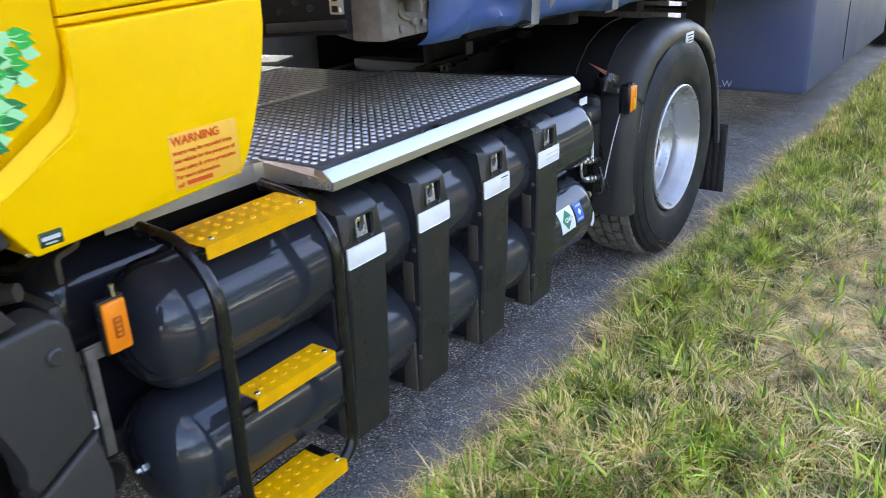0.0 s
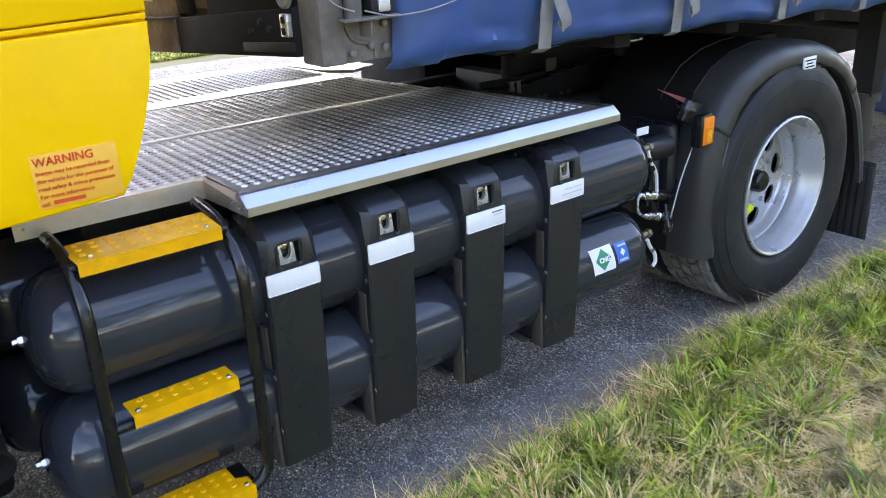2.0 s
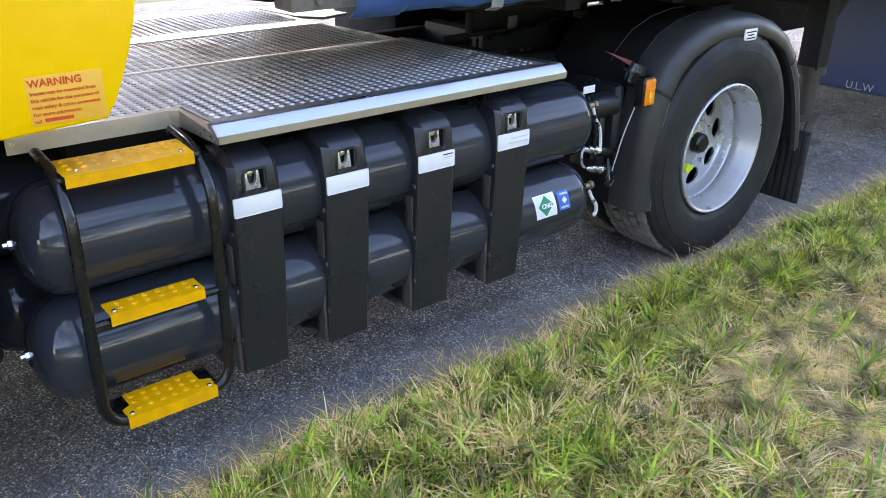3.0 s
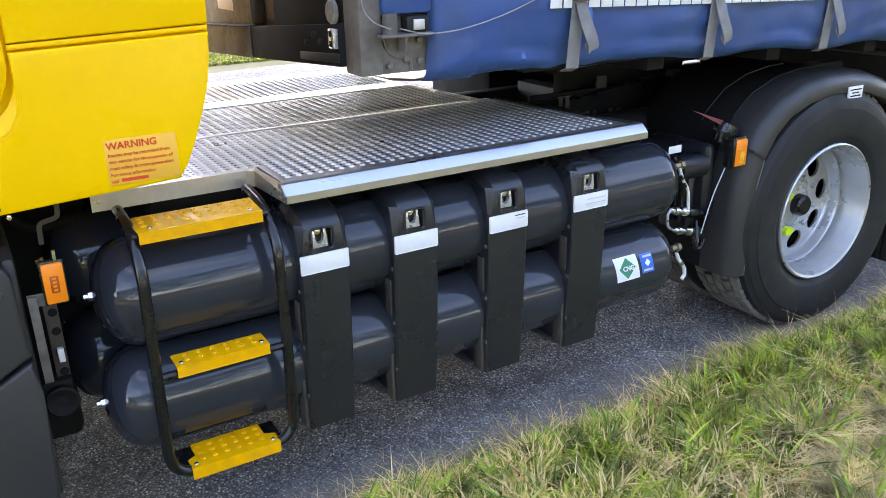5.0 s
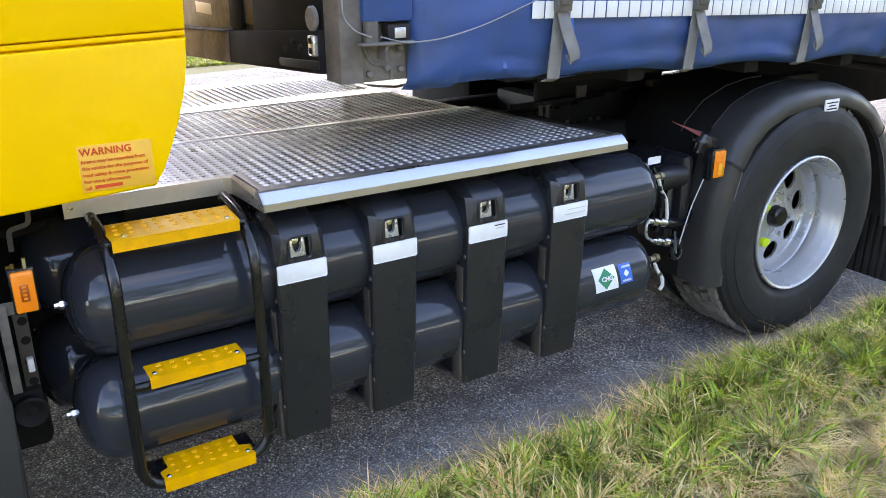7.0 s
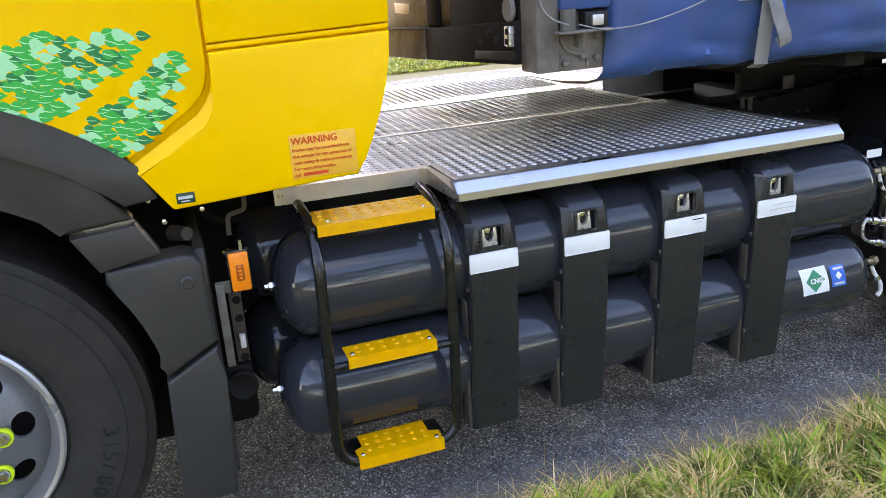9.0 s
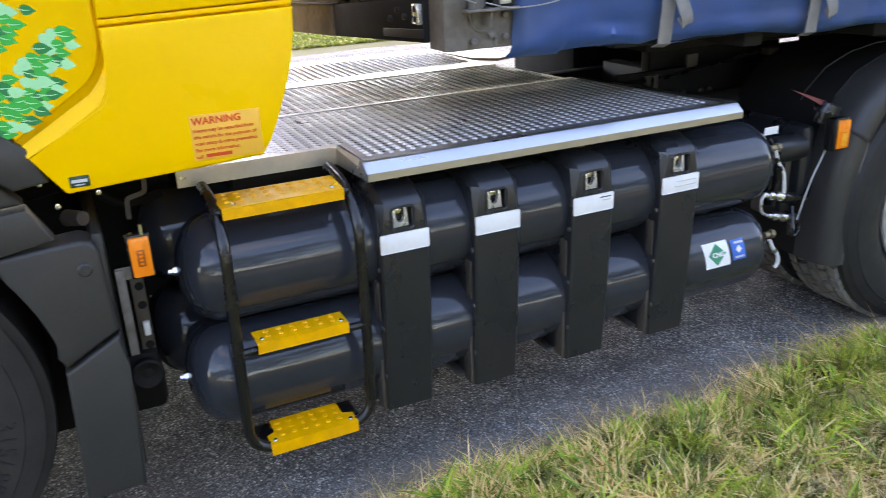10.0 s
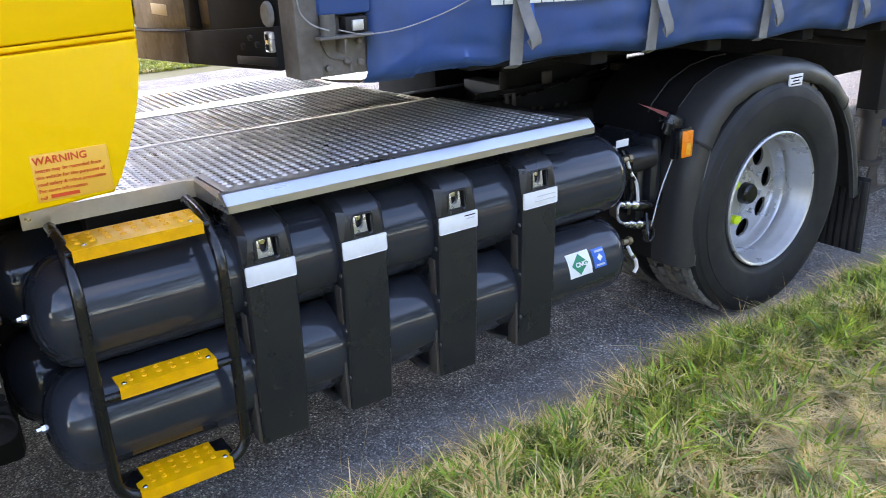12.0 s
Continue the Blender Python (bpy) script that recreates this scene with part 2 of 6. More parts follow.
def grass_material(name, green, fresh, straw, dry):
    """Blades differ one by one; dry tufts gather in broad patches."""
    m = bpy.data.materials.new(name)
    m.use_nodes = True
    n, l = m.node_tree.nodes, m.node_tree.links
    p = n["Principled BSDF"]
    geo = n.new("ShaderNodeNewGeometry")
    one = n.new("ShaderNodeValToRGB")
    e = one.color_ramp.elements
    e[0].position, e[0].color = 0.0, (*green, 1)
    e[1].position, e[1].color = 1.0, (*fresh, 1)
    l.new(geo.outputs["Random Per Island"], one.inputs[0])
    where = n.new("ShaderNodeTexCoord")
    cloud = n.new("ShaderNodeTexNoise")
    cloud.inputs["Scale"].default_value, cloud.inputs["Detail"].default_value = 2.6, 3.0
    l.new(where.outputs["Object"], cloud.inputs["Vector"])
    add = n.new("ShaderNodeMath")
    add.operation = "MULTIPLY_ADD"
    l.new(geo.outputs["Random Per Island"], add.inputs[0])
    add.inputs[1].default_value = 0.30
    l.new(cloud.outputs["Fac"], add.inputs[2])
    edge = n.new("ShaderNodeMapRange")
    edge.inputs["From Min"].default_value, edge.inputs["From Max"].default_value = dry, dry + 0.08
    l.new(add.outputs[0], edge.inputs["Value"])
    x = n.new("ShaderNodeMix")
    x.data_type = "RGBA"
    x.inputs[7].default_value = (*straw, 1)
    l.new(edge.outputs[0], x.inputs[0])
    # clumps of darker and paler growth
    clump = n.new("ShaderNodeTexNoise")
    clump.inputs["Scale"].default_value, clump.inputs["Detail"].default_value = 9.0, 2.0
    l.new(where.outputs["Object"], clump.inputs["Vector"])
    tone = n.new("ShaderNodeMapRange")
    tone.inputs["From Min"].default_value, tone.inputs["From Max"].default_value = 0.34, 0.62
    tone.inputs["To Min"].default_value, tone.inputs["To Max"].default_value = 0.33, 1.25
    l.new(clump.outputs["Fac"], tone.inputs["Value"])
    lush = n.new("ShaderNodeMix")
    lush.data_type, lush.blend_type = "RGBA", "MULTIPLY"
    lush.inputs[0].default_value = 1.0
    l.new(one.outputs[0], lush.inputs[6])
    l.new(tone.outputs[0], lush.inputs[7])
    l.new(lush.outputs[2], x.inputs[6])
    l.new(x.outputs[2], p.inputs["Base Color"])
    p.inputs["Roughness"].default_value = 0.55
    thin = n.new("ShaderNodeBsdfTranslucent")
    l.new(x.outputs[2], thin.inputs["Color"])
    both = n.new("ShaderNodeMixShader")
    both.inputs[0].default_value = 0.25
    l.new(p.outputs[0], both.inputs[1])
    l.new(thin.outputs[0], both.inputs[2])
    l.new(both.outputs[0], n["Material Output"].inputs["Surface"])
    return m


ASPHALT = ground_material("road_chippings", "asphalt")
SOIL = ground_material("verge_thatch", "soil")
GRASS = grass_material("grass_blades", (0.135, 0.20, 0.011), (0.69, 0.65, 0.085), (0.98, 0.70, 0.30), 0.73)
STRAW = grass_material("dry_grass_stalks", (0.76, 0.47, 0.16), (1.0, 0.78, 0.40), (0.6, 0.5, 0.3), 9.0)
FRESH = grass_material("fresh_grass_blades", (0.10, 0.22, 0.012), (0.58, 0.66, 0.06), (0.78, 0.62, 0.22), 0.90)
MEADOW = material("rough_meadow", (0.045, 0.062, 0.018), 0.9, other=(0.075, 0.072, 0.028), vary=0.35, patch=0.4, grain=9, specular=0.2)
OPPOSITE = grass_material("sunlit_far_grass", (0.13, 0.18, 0.012), (0.30, 0.33, 0.035), (0.42, 0.34, 0.12), 0.8)
GRIT = material("loose_road_grit", (0.34, 0.33, 0.31), 0.8, other=(0.16, 0.155, 0.15), vary=0.3, patch=60)
FAR_LEAF = material("distant_foliage", (0.06, 0.09, 0.03), 0.7, other=(0.09, 0.11, 0.04), vary=0.3, patch=0.3)


# ---------------------------------------------------------------- mesh helpers
def finish(bm, name, angle=35):
    bmesh.ops.recalc_face_normals(bm, faces=bm.faces)
    me = bpy.data.meshes.new(name)
    bm.to_mesh(me)
    bm.free()
    me.polygons.foreach_set("use_smooth", [True] * len(me.polygons))
    me.set_sharp_from_angle(angle=radians(angle))
    return me


def thing(name, label, category, at, group="", kind=""):
    ob = new(name)
    ob.location = at
    ob.empty_display_size = 0.2
    return tagged(ob, label, category, group, kind)


def place_under(ob, parent):
    while parent.parent and parent.parent.parent:      # thing, part, sub-part and no deeper
        parent = parent.parent
    ob.parent = parent
    if parent.type == "EMPTY":
        ob.matrix_parent_inverse = Matrix.Translation(parent.location).inverted()
    return ob


def part(name, bm, mat, parent, label="", angle=35):
    """One bmesh, or a ready mesh, as one object under a thing or a part."""
    me = bm if isinstance(bm, bpy.types.Mesh) else finish(bm, name, angle)
    if not me.materials:
        me.materials.append(mat)
    ob = new(name, me)
    place_under(ob, parent)
    if label:
        ob["label"] = label
    return ob


def solid(name, bm, mat, label, category, group="", kind="", angle=35):
    me = finish(bm, name, angle)
    me.materials.append(mat)
    return tagged(new(name, me), label, category, group, kind)


def box(x0, x1, y0, y1, z0, z1, bevel=0.0, bm=None, seg=2):
    bm = bm or bmesh.new()
    made = bmesh.ops.create_cube(bm, size=1.0, matrix=Matrix.Translation(((x0 + x1) / 2, (y0 + y1) / 2, (z0 + z1) / 2)) @ Matrix.Diagonal((abs(x1 - x0), abs(y1 - y0), abs(z1 - z0), 1)))
    if bevel:
        edges = list({e for v in made["verts"] for e in v.link_edges})
        bmesh.ops.bevel(bm, geom=edges, offset=bevel, segments=seg, affect="EDGES", profile=0.5)
    return bm


def rod(a, b, r, r2=None, seg=16, bm=None, cap=True):
    bm = bm or bmesh.new()
    a, b = Vector(a), Vector(b)
    turn = (b - a).to_track_quat("Z", "Y").to_matrix().to_4x4()
    bmesh.ops.create_cone(bm, cap_ends=cap, segments=seg, radius1=r, radius2=r if r2 is None else r2, depth=(b - a).length,
                          matrix=Matrix.Translation((a + b) / 2) @ turn)
    return bm


def rounded(points, radius, steps=5):
    """A polyline with its inner corners rounded."""
    pts = [Vector(p) for p in points]
    out = [pts[0]]
    for a, b, c in zip(pts, pts[1:], pts[2:]):
        r = min(radius, (a - b).length * 0.45, (c - b).length * 0.45)
        p, q = b + (a - b).normalized() * r, b + (c - b).normalized() * r
        for i in range(steps + 1):
            t = i / steps
            out.append(p * (1 - t) ** 2 + b * 2 * t * (1 - t) + q * t * t)
    return out + [pts[-1]]


def tube(points, r, seg=10, bm=None, flat=None):
    """A round tube along a line; flat: (half width, half thickness) for a band instead."""
    bm = bm or bmesh.new()
    pts = [Vector(p) for p in points]
    rings, side = [], None
    for i, p in enumerate(pts):
        d = (pts[min(i + 1, len(pts) - 1)] - pts[max(i - 1, 0)]).normalized()
        if side is None:
            side = d.orthogonal().normalized() if not flat else d.cross(Vector((0, 1, 0))).normalized()
        side = (side - d * side.dot(d)).normalized()
        up = d.cross(side)
        if flat:
            offs = [side * (flat[0] * a) + up * (flat[1] * b) for a, b in ((-1, -1), (1, -1), (1, 1), (-1, 1))]
        else:
            offs = [side * (r * math.cos(2 * math.pi * k / seg)) + up * (r * math.sin(2 * math.pi * k / seg)) for k in range(seg)]
        rings.append([bm.verts.new(p + o) for o in offs])
    n = len(rings[0])
    for a, b in zip(rings, rings[1:]):
        for k in range(n):
            bm.faces.new((a[k], a[(k + 1) % n], b[(k + 1) % n], b[k]))
    bm.faces.new(rings[0][::-1])
    bm.faces.new(rings[-1])
    return bm


def lathe(profile, centre, axis, seg=64, bm=None):
    """Turns (radius, offset along the axis) round the x or y axis through centre."""
    bm = bm or bmesh.new()
    c = Vector(centre)
    rings = []
    for r, h in profile:
        ring = []
        for k in range(seg if r > 1e-6 else 1):
            a = 2 * math.pi * k / seg
            u, v = r * math.cos(a), r * math.sin(a)
            ring.append(bm.verts.new(c + (Vector((h, u, v)) if axis == "x" else Vector((u, h, v)))))
        rings.append(ring)
    for a, b in zip(rings, rings[1:]):
        for k in range(seg):
            q = (k + 1) % seg
            if len(a) == 1 and len(b) == 1:
                continue
            if len(a) == 1:
                bm.faces.new((a[0], b[q], b[k]))
            elif len(b) == 1:
                bm.faces.new((a[k], a[q], b[0]))
            else:
                bm.faces.new((a[k], a[q], b[q], b[k]))
    return bm


def slab(outline, y0, y1, bevel=0.0, bm=None, seg=2):
    """An outline in x and z, drawn out from y0 to y1; the y0 rim may be rounded."""
    bm = bm or bmesh.new()
    front = [bm.verts.new((x, y0, z)) for x, z in outline]
    back = [bm.verts.new((x, y1, z)) for x, z in outline]
    face = bm.faces.new(front)
    bm.faces.new(back[::-1])
    n = len(outline)
    for k in range(n):
        bm.faces.new((front[k], back[k], back[(k + 1) % n], front[(k + 1) % n]))
    if bevel:
        bmesh.ops.bevel(bm, geom=list(face.edges), offset=bevel, segments=seg, affect="EDGES", profile=0.5)
    return bm


def plan_slab(outline, z0, z1, bm=None, bevel=0.0):
    """An outline in x and y, drawn up from z0 to z1."""
    bm = bm or bmesh.new()
    low = [bm.verts.new((x, y, z0)) for x, y in outline]
    top = [bm.verts.new((x, y, z1)) for x, y in outline]
    bm.faces.new(low[::-1])
    bm.faces.new(top)
    n = len(outline)
    for k in range(n):
        bm.faces.new((low[k], low[(k + 1) % n], top[(k + 1) % n], top[k]))
    if bevel:
        bmesh.ops.bevel(bm, geom=list(bm.edges), offset=bevel, segments=1, affect="EDGES")
    return bm


def sweep(path, section, bm=None):
    """path: points (x, z) in a plane; section: (inward offset, y) pairs."""
    bm = bm or bmesh.new()
    rings = []
    for i, p in enumerate(path):
        a, b = Vector(path[max(i - 1, 0)]), Vector(path[min(i + 1, len(path) - 1)])
        d = (b - a).normalized()
        inward = Vector((d.y, -d.x))
        rings.append([bm.verts.new((p[0] + inward.x * o, y, p[1] + inward.y * o)) for o, y in section])
    for a, b in zip(rings, rings[1:]):
        for k in range(len(section) - 1):
            bm.faces.new((a[k], a[k + 1], b[k + 1], b[k]))
    return bm


def thicken(bm, depth):
    bmesh.ops.recalc_face_normals(bm, faces=bm.faces)
    bmesh.ops.solidify(bm, geom=list(bm.faces), thickness=depth)
    return bm


def letters(text, size, mat, parent, at, turn, name="lettering", thickness=0.0003, label="", weight=0.0):
    curve = bpy.data.curves.new(name, "FONT")
    curve.body, curve.size, curve.extrude = text, size, thickness
    curve.resolution_u = 3
    curve.offset = size * weight
    tmp = bpy.data.objects.new(name, curve)
    scene.collection.objects.link(tmp)
    bpy.context.view_layer.update()
    me = bpy.data.meshes.new_from_object(tmp.evaluated_get(bpy.context.evaluated_depsgraph_get()))
    bpy.data.objects.remove(tmp)
    me.transform(Matrix.Translation(at) @ turn)
    me.materials.clear()
    me.materials.append(mat)
    ob = new(name, me)
    place_under(ob, parent)
    if label:
        ob["label"] = label
    return ob


FACE_OUT = Matrix.Rotation(radians(90), 4, "X")     # writing upright on a side that faces -y


# ---------------------------------------------------------------- ground
def build_ground():
    bm = bmesh.new()
    v = [bm.verts.new(p) for p in ((-600, -600, 0), (600, -600, 0), (600, 600, 0), (-600, 600, 0))]
    bm.faces.new(v)
    solid("ground", bm, MEADOW, "dry grassy ground reaching to the horizon", "ground", kind="structure")
    bm = bmesh.new()
    n = 160
    xs = [-40 + 80 * i / n for i in range(n + 1)]
    near = [bm.verts.new((x, EDGE(x) - 0.10, 0.004)) for x in xs]
    far = [bm.verts.new((x, 9.4 + 0.08 * math.sin(2.3 * x), 0.004)) for x in xs]
    for i in range(n):
        bm.faces.new((near[i], near[i + 1], far[i + 1], far[i]))
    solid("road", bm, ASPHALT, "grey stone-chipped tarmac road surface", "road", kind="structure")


def EDGE(x):
    """Where the verge begins, across the road's near edge."""
    return -0.085 + 0.05 * math.exp(-((x - 1.85) / 0.35) ** 2) - 0.04 * math.exp(-((x - 1.22) / 0.16) ** 2) + 0.012 * math.sin(4.7 * x) + 0.012 * math.sin(11 * x)


def rise(x, y):
    """The verge's height."""
    d = max(0.0, EDGE(x) - y)
    return 0.006 + 0.065 * (1 - math.exp(-d * 5.0)) + 0.012 * math.sin(3.1 * x + 1.7 * y) * min(1, d * 2)


def build_verge():
    bm = bmesh.new()
    nx, ny = 150, 24
    grid = []
    for i in range(nx + 1):
        x = -8 + 38 * (i / nx) ** 1.4
        row = []
        for j in range(ny + 1):
            y = EDGE(x) - 7.0 * (j / ny) ** 1.7
            row.append(bm.verts.new((x, y, rise(x, y))))
        grid.append(row)
    for a, b in zip(grid, grid[1:]):
        for j in range(ny):
            bm.faces.new((a[j], a[j + 1], b[j + 1], b[j]))
    solid("verge", bm, SOIL, "low grass verge of soil and dead thatch along the road", "verge", kind="structure")


def blades(name, spots, mat, label, width, rng):
    """Bent tapering blades: each spot is x, y, height, lean direction, lean."""
    k = len(spots)
    x, y, h, a, lean = spots.T
    z = np.array([rise(p, q) for p, q in zip(x, y)]) - 0.004
    side = a + rng.uniform(-1.2, 1.2, k) + math.pi / 2
    w = width * rng.uniform(0.6, 1.4, k) * (0.6 + 5 * h)
    verts = np.zeros((k, 7, 3))
    for n, (t, taper) in enumerate(((0, 0.8), (0.4, 1.0), (0.75, 0.7))):
        out = lean * h * t ** 1.8
        px, py, pz = x + np.cos(a) * out, y + np.sin(a) * out, z + h * (t - 0.35 * np.minimum(lean, 1.6) * t ** 2.2 * 0.6)
        for s, sign in ((0, -1), (1, 1)):
            verts[:, 2 * n + s] = np.stack([px + sign * np.cos(side) * w * taper, py + sign * np.sin(side) * w * taper, pz], -1)
    out = lean * h
    verts[:, 6] = np.stack([x + np.cos(a) * out, y + np.sin(a) * out, z + h * (1 - 0.21 * np.minimum(lean, 1.6))], -1)
    base = (np.arange(k) * 7)[:, None]
    quads = np.concatenate([base + np.array([0, 1, 3, 2]), base + np.array([2, 3, 5, 4])])
    tris = base + np.array([4, 5, 6])
    me = bpy.data.meshes.new(name)
    me.from_pydata(verts.reshape(-1, 3).tolist(), [], quads.tolist() + tris.tolist())
    me.materials.append(mat)
    return tagged(new(name, me), label, "grass", kind="stuff")


def dryness(x, y):
    """Broad bleached patches on the verge, 0 green to 1 straw."""
    v = 0.55 * noise.noise((x * 1.3 + 3.0, y * 1.7, 2.0)) + 0.45 * noise.noise((x * 3.4, y * 3.9, 7.0))
    for px, py, size, strength in ((2.2, -0.90, 0.38, 1.3), (1.45, -0.80, 0.25, 1.1), (1.75, -1.15, 0.40, 1.0), (2.9, -1.15, 0.5, 1.0), (1.1, -1.35, 0.4, 0.8), (3.6, -1.0, 0.4, 0.7)):
        v += strength * math.exp(-((x - px) ** 2 + (y - py) ** 2 * 1.4) / size ** 2)
    v -= 0.6 * math.exp((y - EDGE(x)) / 0.30)                # lush along the road
    return min(0.92, max(0.0, 0.14 + 0.85 * v))


def build_grass():
    rng = np.random.default_rng(7)

    def scatter(count, x0, x1, depth, lo, hi, lean, want, edge_bias=1.0):
        """want: share of blades kept on green ground and on bleached ground."""
        x = rng.uniform(x0, x1, count)
        d = depth * rng.uniform(0, 1, count) ** edge_bias
        y = np.array([EDGE(v) for v in x]) - d + rng.normal(0, 0.02, count)
        dry = np.array([dryness(p, q) for p, q in zip(x, y)])
        tuft = np.array([noise.noise((p * 6.3, q * 6.3, 4.0)) for p, q in zip(x, y)])
        keep = rng.uniform(0, 1, count) < (want[0] * (1 - dry) + want[1] * dry) * np.clip(0.75 + 1.1 * tuft, 0.15, 1.2)
        h = rng.uniform(lo, hi, count) * (1.0 + 0.7 * tuft) * np.clip(0.62 + 2.4 * d, 0.55, 1.0) * (1 - 0.35 * dry)
        return np.stack([x, y, h, rng.uniform(0, 2 * math.pi, count), np.abs(rng.normal(lean, 0.5, count)) + 0.5 * dry], -1)[keep]

    def tufts(count, x0, x1, depth, each, lo, hi):
        rows = []
        for _ in range(count):
            x = rng.uniform(x0, x1)
            y = EDGE(x) - 0.06 - depth * rng.random()
            if rng.random() < dryness(x, y) * 0.8:
                continue
            for _ in range(each):
                a = rng.uniform(0, 2 * math.pi)
                r = abs(rng.normal(0, 0.035))
                rows.append((x + r * math.cos(a), y + r * math.sin(a), rng.uniform(lo, hi), a + rng.normal(0, 1.2), abs(rng.normal(0.9, 0.5))))
        return np.array(rows)

    blades("verge_grass", np.concatenate([scatter(135000, -0.6, 3.6, 2.1, 0.035, 0.095, 0.8, (1.0, 0.25)), scatter(60000, -6, -0.6, 3.0, 0.04, 0.10, 0.9, (0.8, 0.4)), scatter(30000, -0.6, 3.6, 4.5, 0.04, 0.10, 0.9, (0.8, 0.4)), scatter(70000, 3.6, 10, 2.6, 0.05, 0.12, 0.7, (1.0, 0.4))]),
           GRASS, "short green grass blades on the verge", 0.0028, rng)
    blades("grass_tufts", tufts(760, -0.4, 4.2, 1.9, 17, 0.05, 0.14), FRESH, "lush bright green grass tufts", 0.0036, rng)
    blades("broad_leaves", tufts(90, -0.3, 3.2, 1.6, 6, 0.035, 0.075), FRESH, "broad-leaved weeds low in the grass", 0.0085, rng)
    blades("dry_grass", np.concatenate([scatter(120000, -0.6, 3.6, 2.1, 0.04, 0.11, 1.7, (0.10, 1.0)), scatter(8000, -0.6, 6.0, 0.11, 0.025, 0.08, 1.9, (0.8, 0.9)), scatter(24000, -6, -0.6, 3.0, 0.04, 0.11, 1.5, (0.1, 0.8)), scatter(16000, 3.6, 10, 2.6, 0.06, 0.13, 1.3, (0.3, 1.0))]),
           STRAW, "bleached dry grass lying among the green", 0.0021, rng)
    k = 420
    patch = []
    for _ in range(k):
        x, y = rng.normal(0.62, 0.38), -0.12 - abs(rng.normal(0, 0.13))
        for _ in range(7):
            patch.append((x + rng.normal(0, 0.018), y + rng.normal(0, 0.018), rng.uniform(0.03, 0.06), rng.uniform(0, 6.28), rng.uniform(0.5, 1.4)))
    blades("clover_patch", np.array(patch), FRESH, "lush low broad-leaved clover by the road edge", 0.0075, rng)
    k = 3600
    x = rng.uniform(-0.8, 5.0, k)
    y = np.array([EDGE(v) for v in x]) + np.abs(rng.normal(0, 0.07, k)) - 0.02
    litter = np.stack([x, y, rng.uniform(0.015, 0.05, k), rng.uniform(0, 6.28, k), rng.uniform(2.0, 3.5, k)], -1)
    blades("road_litter", litter, STRAW, "dead straw lying along the road edge", 0.0014, rng)
    blades("seed_stalks", np.concatenate([scatter(900, -0.6, 4.0, 2.0, 0.10, 0.19, 1.1, (0.6, 1.0)), scatter(420, -0.3, 4.0, 0.14, 0.11, 0.20, 1.2, (1.0, 1.0))]), STRAW, "long thin dry seed stalks", 0.0009, rng)
    k = 26000
    across = np.stack([rng.uniform(-1, 4.6, k), 10.05 + 5 * rng.random(k) ** 1.5, rng.uniform(0.025, 0.07, k), rng.uniform(0, 6.28, k), np.abs(rng.normal(0.7, 0.4, k))], -1)
    blades("opposite_grass", across, OPPOSITE, "sunlit green grass across the road", 0.010, rng)
    blades("far_grass", scatter(9000, 10, 26, 6, 0.08, 0.2, 0.7, (1.0, 0.6)), GRASS, "distant verge grass beside the road", 0.008, rng)


def build_grit():
    """Loose stones swept to the road's edge."""
    rng = np.random.default_rng(21)
    k = 5200
    x = rng.uniform(-1.5, 5.5, k)
    d = np.abs(rng.normal(0, 0.22, k))
    y = np.array([EDGE(v) for v in x]) + d - 0.03
    r = rng.uniform(0.0016, 0.0042, k) * np.where(rng.random(k) < 0.04, 2.0, 1.0)
    unit = np.array([(1, 0, 0), (-1, 0, 0), (0, 1, 0), (0, -1, 0), (0, 0, 0.8), (0, 0, -0.5)], float)
    v = unit[None] * r[:, None, None] * rng.uniform(0.6, 1.3, (k, 6, 1))
    a = rng.uniform(0, 6.28, k)
    c, sn = np.cos(a)[:, None], np.sin(a)[:, None]
    out = np.stack([v[..., 0] * c - v[..., 1] * sn + x[:, None], v[..., 0] * sn + v[..., 1] * c + y[:, None], v[..., 2] + 0.005 + r[:, None] * 0.3], -1)
    f = np.array([(0, 2, 4), (2, 1, 4), (1, 3, 4), (3, 0, 4), (2, 0, 5), (1, 2, 5), (3, 1, 5), (0, 3, 5)])
    me = bpy.data.meshes.new("road_grit")
    me.from_pydata(out.reshape(-1, 3).tolist(), [], ((np.arange(k) * 6)[:, None, None] + f[None]).reshape(-1, 3).tolist())
    me.materials.append(GRIT)
    tagged(new("road_grit", me), "loose pale grit swept along the road edge", "grit", kind="stuff")


